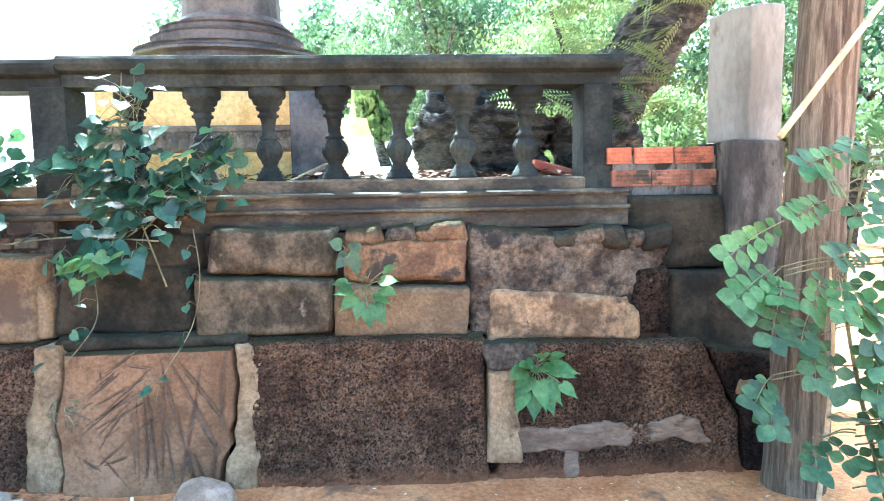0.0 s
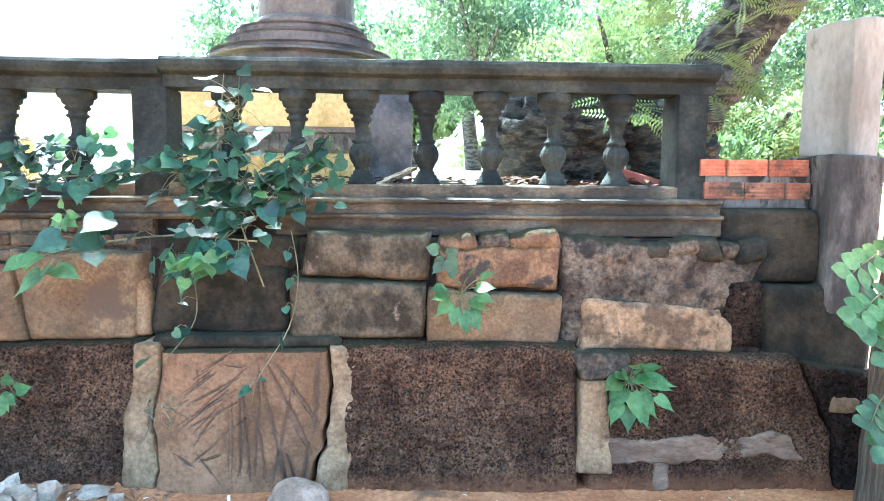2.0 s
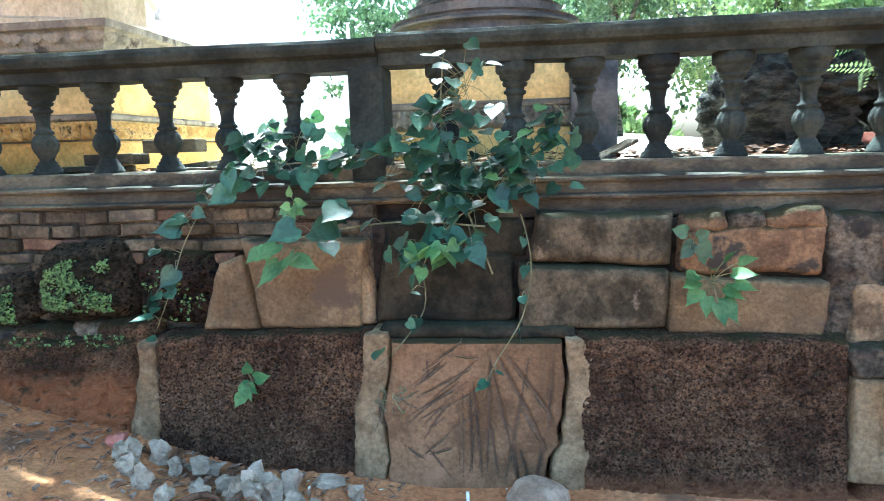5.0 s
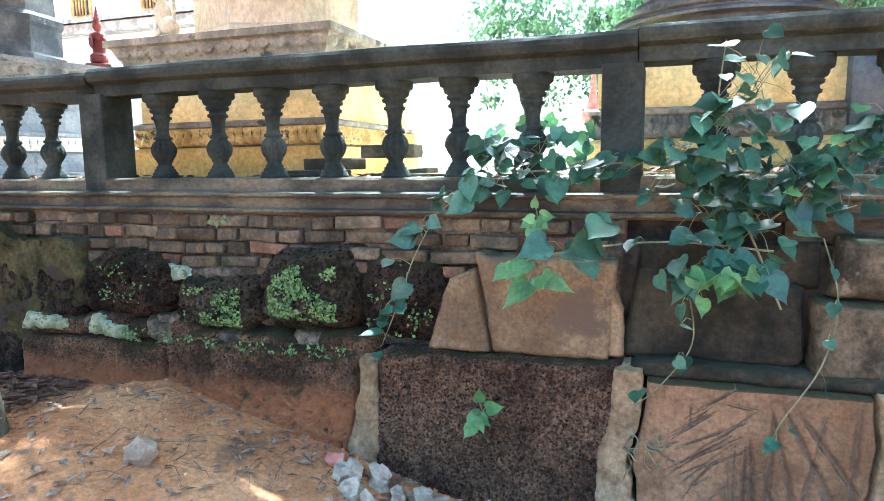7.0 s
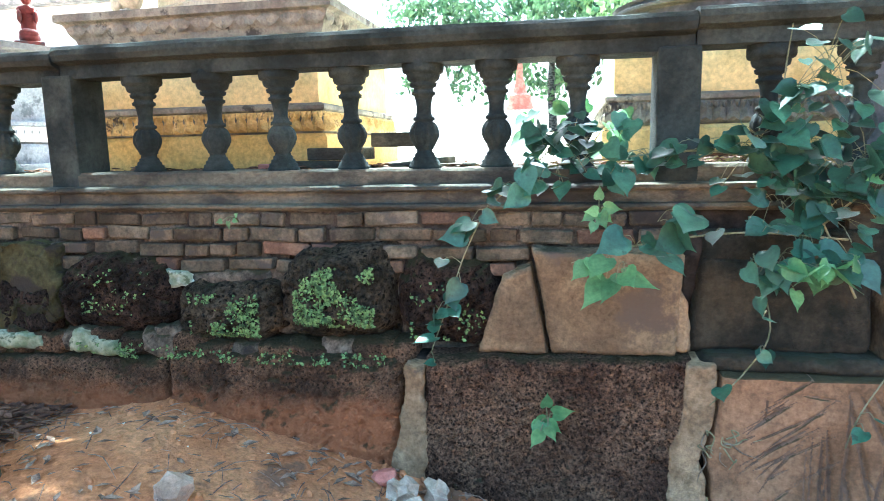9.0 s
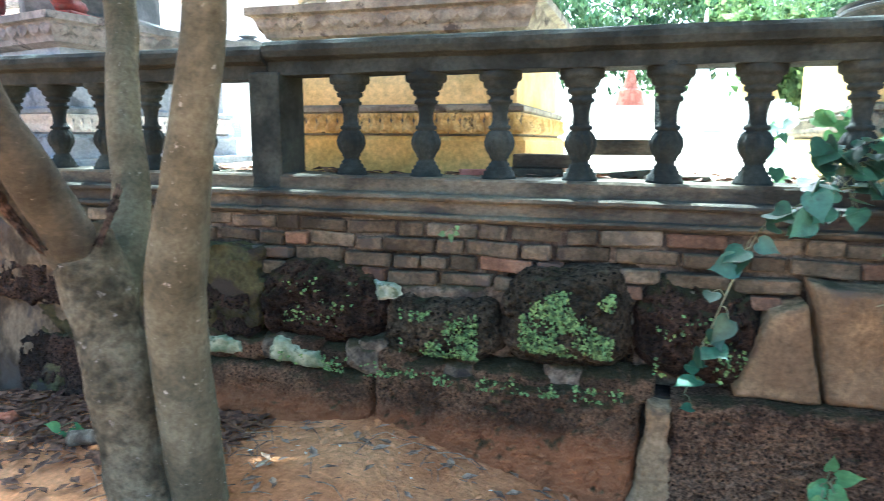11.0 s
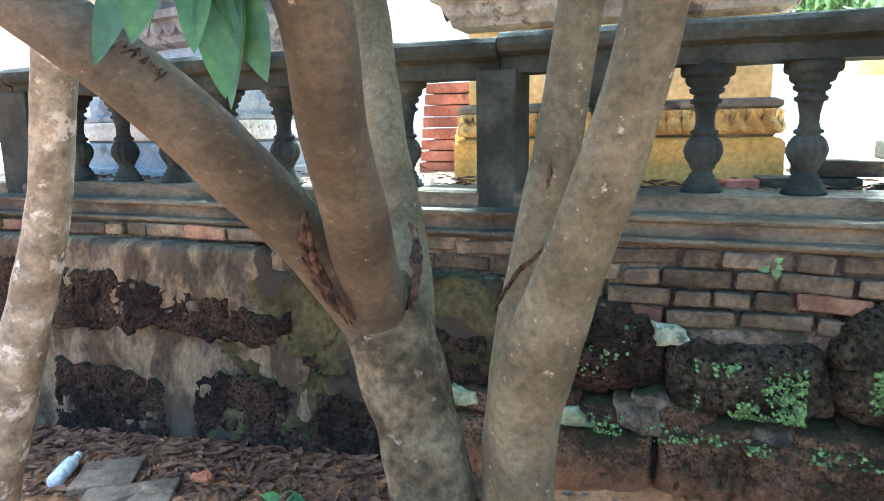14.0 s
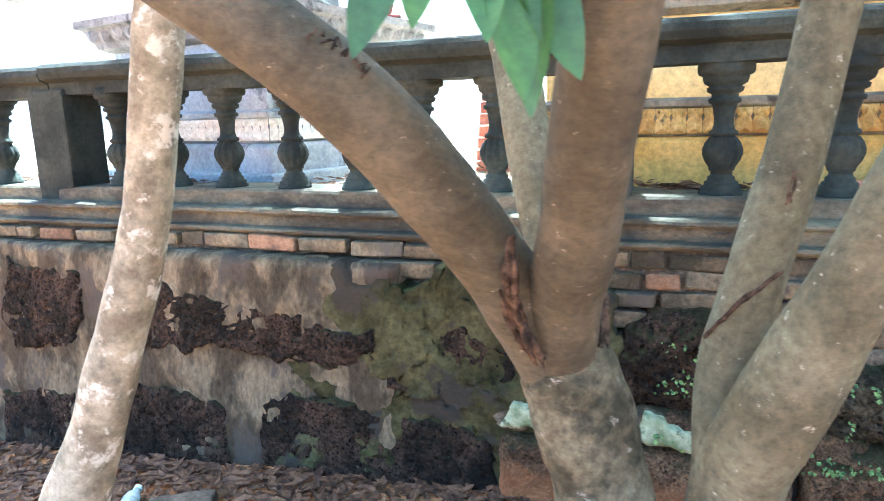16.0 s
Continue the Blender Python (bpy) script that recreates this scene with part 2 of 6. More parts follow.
bark_dark = surface("bark_dark", (0.024, 0.026, 0.023), (0.097, 0.100, 0.086), 9, 45, 0.95, 1.0, dist=0.04, grain_lo=0.25, grain_hi=1.7, stretch=(0.8, 0.8, 2.2), spec=0.2)
bark_wound = surface("bark_wound", (0.022, 0.015, 0.010), (0.10, 0.064, 0.042), 30, 70, 0.95, 1.0, dist=0.012, spec=0.15)
weathered_wood = surface("weathered_wood", (0.126, 0.097, 0.065), (0.280, 0.235, 0.163), 9, 60, 0.9, 1.0, stretch=(4, 4, 0.22), spots=(0.07, 0.052, 0.038), spot_scale=6, spot_at=0.6, spec=0.2, dist=0.03, grain_lo=0.35, grain_hi=1.6)
bamboo = surface("bamboo", (0.42, 0.33, 0.18), (0.58, 0.48, 0.3), 6, 60, 0.6, 0.2)
leaf_dark = surface("leaf_dark", (0.026, 0.070, 0.039), (0.055, 0.130, 0.071), 9, 50, 0.4, 0.2, translucent=0.2, vary=0.45, spec=0.5, spots=(0.03, 0.055, 0.03), spot_scale=20, spot_at=0.6)
leaf_bright = surface("leaf_bright", (0.09, 0.21, 0.075), (0.165, 0.32, 0.115), 9, 50, 0.45, 0.2, translucent=0.35, vary=0.3, spec=0.5)
leaf_far = surface("leaf_far", (0.035, 0.075, 0.034), (0.105, 0.17, 0.072), 0.9, 9, 0.5, 0.0, translucent=0.35)
# leaves of the crowns overhead, out of view
leaf_unseen_crown = surface("leaf_unseen_crown", (0.08, 0.15, 0.07), (0.2, 0.3, 0.13), 0.8, 9, 0.5, 0.0, translucent=0.5)
leaf_lime = surface("leaf_lime", (0.08, 0.135, 0.045), (0.19, 0.265, 0.095), 1.2, 9, 0.6, 0.0, translucent=0.4)
leaf_dry = surface("leaf_dry", (0.052, 0.024, 0.013), (0.165, 0.084, 0.043), 25, 90, 0.85, 0.3, spots=(0.4, 0.32, 0.22), spot_scale=22, spot_at=0.68)
leaf_tan = surface("leaf_tan", (0.12, 0.072, 0.045), (0.36, 0.25, 0.165), 25, 90, 0.85, 0.3, spots=(0.42, 0.34, 0.24), spot_scale=22, spot_at=0.62)
stem_green = surface("stem_green", (0.12, 0.13, 0.06), (0.25, 0.24, 0.13), 12, 60, 0.7, 0.2)
leaf_sap = surface("leaf_sap", (0.064, 0.158, 0.043), (0.150, 0.275, 0.088), 7, 50, 0.55, 0.25, translucent=0.3, vary=0.3, spec=0.5)
# darker copy of leaf_sap: shade among the shrub's lower leaves, put into the colour
leaf_shaded = surface("leaf_shaded", (0.045, 0.10, 0.038), (0.10, 0.18, 0.065), 9, 50, 0.45, 0.2, translucent=0.3, vary=0.3, spec=0.45)
granite = surface("granite", (0.312, 0.251, 0.174), (0.497, 0.407, 0.293), 14, 80, 0.85, 0.8, spots=(0.36, 0.26, 0.18), spot_scale=8, spot_at=0.6, vary=0.18, dist=0.015)
paver_brown = surface("paver_brown", (0.100, 0.072, 0.050), (0.210, 0.155, 0.110), 7, 60, 0.9, 0.8, spots=(0.06, 0.045, 0.034), spot_scale=9, spot_at=0.55, dist=0.015, spec=0.1)
boulder = surface("boulder", (0.237, 0.167, 0.108), (0.408, 0.308, 0.216), 10, 90, 0.9, 0.5)
yellow_paint = surface("yellow_paint", (0.576, 0.356, 0.091), (0.720, 0.471, 0.147), 2.5, 40, 0.8, 0.4, spots=(0.2, 0.15, 0.09), spot_scale=3, spot_at=0.7)
gold_paint = surface("gold_paint", (0.428, 0.274, 0.083), (0.736, 0.535, 0.207), 9, 60, 0.6, 0.4, spots=(0.1, 0.07, 0.04), spot_scale=9, spot_at=0.57)
cream_paint = surface("cream_paint", (0.562, 0.387, 0.131), (0.742, 0.551, 0.223), 3, 40, 0.8, 0.3, spots=(0.22, 0.18, 0.12), spot_scale=4, spot_at=0.66)
grimy_paint = surface("grimy_paint", (0.143, 0.130, 0.105), (0.301, 0.280, 0.210), 5, 50, 0.85, 0.5, spots=(0.07, 0.06, 0.05), spot_scale=5, spot_at=0.56)
grey_stupa = surface("grey_stupa", (0.1, 0.105, 0.11), (0.24, 0.24, 0.24), 3, 40, 0.85, 0.5, spots=(0.05, 0.052, 0.055), spot_scale=3, spot_at=0.55)
dark_stupa = surface("dark_stupa", (0.05, 0.055, 0.06), (0.13, 0.135, 0.135), 3, 40, 0.85, 0.5, spots=(0.2, 0.19, 0.17), spot_scale=4, spot_at=0.63)
blue_paint = surface("blue_paint", (0.22, 0.26, 0.3), (0.34, 0.38, 0.42), 4, 50, 0.8, 0.4, spots=(0.12, 0.14, 0.16), spot_scale=5, spot_at=0.56)
white_paint = surface("white_paint", (0.76, 0.75, 0.72), (0.85, 0.84, 0.81), 2, 40, 0.8, 0.2)
red_paint = surface("red_paint", (0.098, 0.016, 0.014), (0.180, 0.033, 0.027), 6, 50, 0.6, 0.3, spots=(0.08, 0.04, 0.036), spot_scale=9, spot_at=0.54)
tile_red = surface("tile_red", (0.27, 0.095, 0.065), (0.42, 0.17, 0.12), 7, 60, 0.85, 0.5, spots=(0.15, 0.09, 0.07), spot_scale=7, spot_at=0.58, vary=0.25)
roof_grey = surface("roof_grey", (0.2, 0.19, 0.18), (0.4, 0.38, 0.35), 5, 40, 0.9, 0.5)
bottle_plastic = surface("bottle_plastic", (0.522, 0.552, 0.544), (0.684, 0.699, 0.680), 9, 60, 0.15, 0.1, spec=0.6)
flower_white = surface("flower_white", (0.75, 0.7, 0.5), (0.85, 0.82, 0.7), 30, 90, 0.7, 0.0)


# ---- builders ----
rng = random.Random(7)


def holder(name, at, label="", category="", group="", kind=""):
    ob = new(name)
    ob.empty_display_size = 0.1
    ob.location = at
    return tagged(ob, label, category, group, kind)


def link_mesh(name, me, material, parent=None, label=""):
    me.materials.clear()
    me.materials.append(material)
    ob = new(name, me)
    if parent is not None:
        ob.parent = parent
        base = Matrix.Translation(parent.location)
        if parent.parent is not None:
            base = Matrix.Identity(4)
        ob.matrix_parent_inverse = base.inverted()
    return tagged(ob, label)


def part(name, bm, material, parent=None, label="", smooth=True):
    me = bpy.data.meshes.new(name)
    bm.normal_update()
    bm.to_mesh(me)
    bm.free()
    if smooth:
        me.shade_smooth()
    return link_mesh(name, me, material, parent, label)


def raw(name, verts, faces, material, parent=None, label="", smooth=True):
    me = bpy.data.meshes.new(name)
    me.from_pydata([tuple(v) for v in verts], [], faces)
    me.update()
    if smooth:
        me.shade_smooth()
    return link_mesh(name, me, material, parent, label)


def box_bm(x0, x1, y0, y1, z0, z1, bevel=0.006, bm=None, segments=2):
    fresh = bm is None
    bm = bm or bmesh.new()
    made = bmesh.ops.create_cube(bm, size=1, matrix=Matrix.LocRotScale(((x0 + x1) / 2, (y0 + y1) / 2, (z0 + z1) / 2), None, (x1 - x0, y1 - y0, z1 - z0)))
    if bevel:
        edges = list({e for v in made["verts"] for e in v.link_edges})
        bmesh.ops.bevel(bm, geom=edges, offset=bevel, segments=segments, affect="EDGES", profile=0.6)
    return bm


def sweep_x(name, profile, x0, x1, material, parent, label="", step=0.06, wobble=0.004, seed=0.0):
    """A moulding along x: a closed (y, z) profile, with slightly worn edges."""
    n = max(2, int((x1 - x0) / step) + 1)
    verts, faces, k = [], [], len(profile)
    for i in range(n):
        x = x0 + (x1 - x0) * i / (n - 1)
        for j, (y, z) in enumerate(profile):
            w = noise.noise_vector((x * 7 + seed, y * 9 + j * 0.7, z * 9)) * wobble + noise.noise_vector((x * 1.3 + seed, 3.0, 1.0)) * wobble
            verts.append((x, y + w.y, z + w.z))
    for i in range(n - 1):
        for j in range(k):
            a, b = i * k + j, i * k + (j + 1) % k
            faces.append((a, b, b + k, a + k))
    faces.append(tuple(range(k - 1, -1, -1)))
    faces.append(tuple(range((n - 1) * k, n * k)))
    ob = raw(name, verts, faces, material, parent, label, smooth=False)
    return ob


def stone(name, quad, yf, material, parent=None, label="", r=0.03, amp=0.006, edge=0.012, depth=0.2, step=0.016, pits=0.0, lean=0.06,
          grooves=(), seed=0.0, freq=5.0, left=None, right=None):
    """A squared stone in the wall: quad is its face in x and z (bottom left, bottom right, top right, top left); yf its face's y at z = 0.6; left and right: ragged edges as (x, z) from the bottom up, which two stones along one crack share."""
    (xa, za), (xb, zb), (xc, zc), (xd, zd) = quad
    w, h = ((xb - xa) + (xc - xd)) / 2, ((zd - za) + (zc - zb)) / 2
    nu, nv = max(6, int(w / step)), max(5, int(h / step))
    verts, faces = [], []
    r = min(r, w * 0.45, h * 0.45)
    for j in range(nv + 1):
        v = j / nv
        for i in range(nu + 1):
            u = i / nu
            x = (xa * (1 - u) + xb * u) * (1 - v) + (xd * (1 - u) + xc * u) * v
            z = (za * (1 - u) + zb * u) * (1 - v) + (zd * (1 - u) + zc * u) * v
            if left or right:
                xl = np.interp(z, [q[1] for q in left], [q[0] for q in left]) if left else xa * (1 - v) + xd * v
                xr = np.interp(z, [q[1] for q in right], [q[0] for q in right]) if right else xb * (1 - v) + xc * v
                x = float(xl * (1 - u) + xr * u)
            p = Vector((x, seed, z))
            e1 = noise.noise_vector(p * 4.5) * edge + noise.noise_vector(p * 17) * edge * 0.45 + noise.noise_vector(p * 45) * edge * 0.22
            du, dv = min(u, 1 - u) * w, min(v, 1 - v) * h
            q = math.hypot(max(0.0, r - du), max(0.0, r - dv))
            off = r - math.sqrt(max(0.0, r * r - min(q, r) ** 2)) + max(0.0, q - r) * 1.6
            y = yf + lean * (z - 0.6) + off + amp * noise.noise(p * freq) * 1.5 + amp * 0.6 * noise.noise(p * freq * 4.3)
            if pits:
                k = noise.noise(p * 29) + 0.8 * noise.noise(p * 61)
                y += pits * 1.9 * max(0.0, k - 0.12) + pits * 0.35 * k
            for gx0, gz0, gx1, gz1, gw in grooves:
                lx, lz = gx1 - gx0, gz1 - gz0
                f = max(0.0, min(1.0, ((x - gx0) * lx + (z - gz0) * lz) / (lx * lx + lz * lz)))
                d = math.hypot(x - gx0 - f * lx, z - gz0 - f * lz)
                ge = gw * (1 - 0.75 * abs(2 * f - 1) ** 3)
                if d < ge:
                    y += 1.25 * ge * (1 - d / ge)
            verts.append((x + e1.x, y, z + e1.z))
    row = nu + 1
    for j in range(nv):
        for i in range(nu):
            a = j * row + i
            faces.append((a, a + 1, a + 1 + row, a + row))
    ring = [i for i in range(row)] + [j * row + nu for j in range(1, nv + 1)] + [nv * row + i for i in range(nu - 1, -1, -1)] + [j * row for j in range(nv - 1, 0, -1)]
    base = len(verts)
    verts += [(verts[k][0], yf + depth, verts[k][2]) for k in ring]
    for k in range(len(ring)):
        a, b = ring[k], ring[(k + 1) % len(ring)]
        faces.append((b, a, base + k, base + (k + 1) % len(ring)))
    faces.append(tuple(base + k for k in range(len(ring))))
    ob = raw(name, verts, faces, material, parent, label)
    if grooves:
        ob.data.materials.append(groove_dark)
        for f in ob.data.polygons:
            c = f.center
            for gx0, gz0, gx1, gz1, gw in grooves:
                lx, lz = gx1 - gx0, gz1 - gz0
                t = max(0.0, min(1.0, ((c.x - gx0) * lx + (c.z - gz0) * lz) / (lx * lx + lz * lz)))
                if math.hypot(c.x - gx0 - t * lx, c.z - gz0 - t * lz) < gw * 0.45 * (1 - 0.8 * abs(2 * t - 1) ** 3):
                    f.material_index = 1
    return ob


def rect(x0, x1, z0, z1, j=0.0):
    r = lambda: rng.uniform(-j, j)
    return [(x0 + r(), z0 + r()), (x1 + r(), z0 + r()), (x1 + r(), z1 + r()), (x0 + r(), z1 + r())]


def lathe(profile, seg=24, flute=0, flute_depth=0.0, flute_range=(0, 0), at=(0, 0, 0), bm=None, square_below=None):
    bm = bm or bmesh.new()
    rings = []
    for rad, z in profile:
        ring = []
        for k in range(seg):
            a = 2 * math.pi * k / seg
            rr = rad
            if flute and flute_range[0] <= z <= flute_range[1]:
                rr = rad - flute_depth * (0.5 + 0.5 * math.cos(a * flute))
            ring.append(bm.verts.new((at[0] + rr * math.cos(a), at[1] + rr * math.sin(a), at[2] + z)))
        rings.append(ring)
    for a, b in zip(rings[:-1], rings[1:]):
        for k in range(seg):
            bm.faces.new((a[k], a[(k + 1) % seg], b[(k + 1) % seg], b[k]))
    bm.faces.new(rings[0][::-1])
    bm.faces.new(rings[-1])
    return bm


def tube(points, radii, seg=14, rough=0.0, bm=None, seed=0.0, per=6, lump=6.0):
    """A tapered round limb along points, smoothed between them."""
    bm = bm or bmesh.new()
    pts, rad = [], []
    P = [Vector(p) for p in points]
    for i in range(len(P) - 1):
        p0, p1, p2, p3 = P[max(0, i - 1)], P[i], P[i + 1], P[min(len(P) - 1, i + 2)]
        for s in range(per):
            t = s / per
            pts.append(0.5 * ((2 * p1) + (p2 - p0) * t + (2 * p0 - 5 * p1 + 4 * p2 - p3) * t * t + (3 * p1 - p0 - 3 * p2 + p3) * t ** 3))
            rad.append(radii[i] + (radii[i + 1] - radii[i]) * t)
    pts.append(P[-1])
    rad.append(radii[-1])
    side, rings = None, []
    for i, p in enumerate(pts):
        way = (pts[min(i + 1, len(pts) - 1)] - pts[max(i - 1, 0)]).normalized()
        if side is None:
            side = way.orthogonal().normalized()
        side = (side - way * side.dot(way)).normalized()
        other = way.cross(side)
        ring = []
        for k in range(seg):
            a = 2 * math.pi * k / seg
            d = side * math.cos(a) + other * math.sin(a)
            q = p + d * rad[i]
            f = rad[i] * (1 + rough * noise.noise((q.x * lump + seed, q.y * lump, q.z * lump * 0.6)) + rough * 0.4 * noise.noise((q.x * 22 + seed, q.y * 22, q.z * 14)))
            ring.append(bm.verts.new(p + d * f))
        rings.append(ring)
    for a, b in zip(rings[:-1], rings[1:]):
        for k in range(seg):
            bm.faces.new((a[k], a[(k + 1) % seg], b[(k + 1) % seg], b[k]))
    bm.faces.new(rings[0][::-1])
    bm.faces.new(rings[-1])
    return bm


def rock_mesh(name, size, seed, material, rough=0.25, sub=2, flat=0.0):
    bm = bmesh.new()
    bmesh.ops.create_icosphere(bm, subdivisions=sub, radius=1)
    for v in bm.verts:
        d = v.co.normalized()
        k = 1 + rough * noise.noise(d * 1.6 + Vector((seed, 0, 0))) * 1.6 + rough * 0.4 * noise.noise(d * 4 + Vector((seed, 5, 0)))
        if flat:
            k *= 1 - flat * max(abs(d.x), abs(d.y), abs(d.z)) ** 2 * 0.5 + flat * 0.2
        v.co = Vector((d.x * size[0], d.y * size[1], d.z * size[2])) * k
    me = bpy.data.meshes.new(name)
    bm.to_mesh(me)
    bm.free()
    me.materials.append(material)
    return me


def leaf_mesh(name, length, width, material, tip=0.3, fold=0.18, droop=0.25, oval=False):
    """A heart-shaped leaf with a drawn-out tip; the stalk end at the origin, the tip towards -z, the face towards -y."""
    out = [(0.0, 0.0), (0.26, -0.09), (0.46, 0.05), (0.5, 0.25), (0.42, 0.45), (0.26, 0.62), (0.1, 0.78), (0.03, 0.9), (0.0, 1.0)]
    if oval:
        out = [(0.0, 0.0), (0.2, 0.1), (0.4, 0.25), (0.5, 0.42), (0.48, 0.58), (0.36, 0.75), (0.18, 0.9), (0.06, 0.97), (0.0, 1.0)]
        tip = 0.3
    out = [(a * width, (b if b < 0.62 else 0.62 + (b - 0.62) * (0.6 + tip * 1.3)) * length) for a, b in out]
    verts, faces = [], []
    for a, b in out:
        bend = -droop * (b / length) ** 2 * length * 0.4
        verts.append((0, bend + 0.0, -max(b, 0.0)))
        verts.append((a, bend - fold * a, -b))
        verts.append((-a, bend - fold * a, -b))
    for k in range(len(out) - 1):
        i, j = 3 * k, 3 * k + 3
        faces.append((i, i + 1, j + 1, j))
        faces.append((i, j, j + 2, i + 2))
    me = bpy.data.meshes.new(name)
    me.from_pydata(verts, [], faces)
    me.update()
    me.shade_smooth()
    me.materials.append(material)
    return me


def place(name, me, m, parent=None, label=""):
    ob = new(name, me)
    if parent is not None:
        ob.parent = parent
        ob.matrix_parent_inverse = Matrix.Translation(parent.location).inverted()
    ob.matrix_basis = m
    return tagged(ob, label)


LEAF_DARK = [leaf_mesh("leaf", 0.105, 0.085, leaf_dark), leaf_mesh("leaf", 0.085, 0.075, leaf_dark, 0.1), leaf_mesh("leaf", 0.12, 0.1, leaf_dark, 0.35)]
LEAF_BRIGHT = [leaf_mesh("leaf", 0.12, 0.095, leaf_bright, 0.4), leaf_mesh("leaf", 0.10, 0.08, leaf_bright, 0.35)]


def leaf_at(p, parent, kinds, size=1.0, yaw=0.0, tilt=0.0, spin=0.0):
    m = Matrix.Translation(p) @ Euler((radians(tilt), radians(spin), radians(yaw)), "XYZ").to_matrix().to_4x4() @ Matrix.Scale(size, 4)
    return place("leaf", rng.choice(kinds), m, parent)


def leaf_along(p, tip, face, me, size, parent):
    """A leaf from its stalk's end at p towards tip, its upper side towards face."""
    z = -Vector(tip).normalized()
    y = -(Vector(face) - z * Vector(face).dot(z)).normalized()
    x = y.cross(z)
    turn = Matrix((x, y, z)).transposed().to_4x4()
    return place("leaf", me, Matrix.Translation(p) @ turn @ Matrix.Scale(size, 4), parent)


def smooth(t):
    t = max(0.0, min(1.0, t))
    return t * t * (3 - 2 * t)


BASE_X = (-60, -12, -7.5, -6.5, -5.6, -4.6, -4.1, -3.64, -3.28, -2.6, -2.1, -1.3, 1.6, 4.0, 60)
BASE_Z = (0.1, 0.1, 0.15, 0.21, 0.30, 0.36, 0.40, 0.45, 0.36, 0.22, 0.10, 0.05, 0.02, 0.0, 0.0)


def ground_z(x, y):
    b = float(np.interp(x, BASE_X, BASE_Z))
    f = 0.55 + 0.45 * smooth((y - 0.6) / 1.9)
    fine = 0.018 * noise.noise((x * 2.1, y * 2.1, 0.3)) + 0.007 * noise.noise((x * 8, y * 8, 2.0))
    if y > 3.2 and x > 1.9:
        b += min(1.5, 0.05 * (y - 3.2))
    return b * f + fine


# ---- ground ----
def sheet(name, xs, ys, zf, material, parent=None, label=""):
    verts = [(x, y, zf(x, y)) for y in ys for x in xs]
    k = len(xs)
    faces = [(j * k + i, j * k + i + 1, j * k + i + 1 + k, j * k + i + k) for j in range(len(ys) - 1) for i in range(k - 1)]
    return raw(name, verts, faces, material, parent, label)


gx = [-400, -120, -60, -30, -16] + list(np.arange(-10, 4.01, 0.06)) + [6, 9, 14, 22, 40, 90, 250, 400]
gy = [-400, -120, -60, -30, -14, -7, -4, -2.5, -1.5] + list(np.arange(-1.0, 3.21, 0.06)) + [3.6, 4.2, 5, 7, 10, 15, 22, 35, 60, 120, 400]
tagged(sheet("ground", gx, gy, ground_z, earth), "bare orange-red earth with twigs and dry leaves", "ground", kind="structure")


def terrace_z(x, y):
    return 1.37 + 0.03 * max(0.0, y - 4.0) + 0.012 * noise.noise((x * 2.5, y * 2.5, 7.0))


tx = [-60, -35, -22, -14] + list(np.arange(-9.6, 1.5, 0.12)) + [1.55]
ty = list(np.arange(3.2, 6.5, 0.12)) + [7, 8, 10, 13, 18, 26, 40, 70]
tagged(sheet("terrace_ground", tx, ty, terrace_z, dust), "pale sunlit dusty terrace ground behind the balustrade", "ground", kind="structure")

# ---- retaining wall: core, stones, bricks ----
wall = holder("wall_retaining", (-3, 3.1, 0), "old retaining wall of laterite and sandstone blocks under a balustrade", "wall", kind="structure")
# near-black backing: its colour makes the gaps between the stones dark
part("wall_core", box_bm(-9.6, 1.3, 3.13, 3.6, -0.3, 1.3, 0.0), core, wall, "near-black backing of earth and rubble, darkening the gaps between stones", smooth=False)
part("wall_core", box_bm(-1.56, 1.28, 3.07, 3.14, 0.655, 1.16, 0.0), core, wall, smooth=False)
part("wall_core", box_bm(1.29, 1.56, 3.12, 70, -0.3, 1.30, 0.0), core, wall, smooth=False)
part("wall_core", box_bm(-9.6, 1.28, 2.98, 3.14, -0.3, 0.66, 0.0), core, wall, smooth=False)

part("bedding", box_bm(-9.6, -1.55, 3.094, 3.135, 0.5, 1.262, 0.0), rough_render, wall, "grimy lime bedding between the bricks", smooth=False)

# lower course
LOW = 2.865
CRACK_END = [(1.61, -0.1), (1.61, 0.0), (1.586, 0.149), (1.588, 0.283), (1.525, 0.37), (1.498, 0.455), (1.46, 0.528), (1.422, 0.601), (1.40, 0.67)]
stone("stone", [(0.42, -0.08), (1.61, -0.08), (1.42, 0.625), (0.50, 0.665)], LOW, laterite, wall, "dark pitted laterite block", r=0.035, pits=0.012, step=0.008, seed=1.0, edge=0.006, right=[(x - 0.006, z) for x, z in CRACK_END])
stone("stone", [(1.61, -0.1), (1.95, -0.1), (1.9, 0.52), (1.42, 0.61)], LOW + 0.004, laterite_black, wall, "stained block beside a slanting crack", pits=0.008, r=0.02, amp=0.014, edge=0.006, step=0.01, seed=2.0, left=[(x + 0.006, z) for x, z in CRACK_END])
stone("stone", [(1.53, 0.37), (1.68, 0.36), (1.72, 0.44), (1.55, 0.46)], LOW - 0.01, mortar, wall, r=0.03, amp=0.012, edge=0.02, seed=2.5)
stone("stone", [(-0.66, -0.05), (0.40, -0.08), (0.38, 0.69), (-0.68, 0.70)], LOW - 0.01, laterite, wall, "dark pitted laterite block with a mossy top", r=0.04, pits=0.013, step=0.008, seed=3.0)
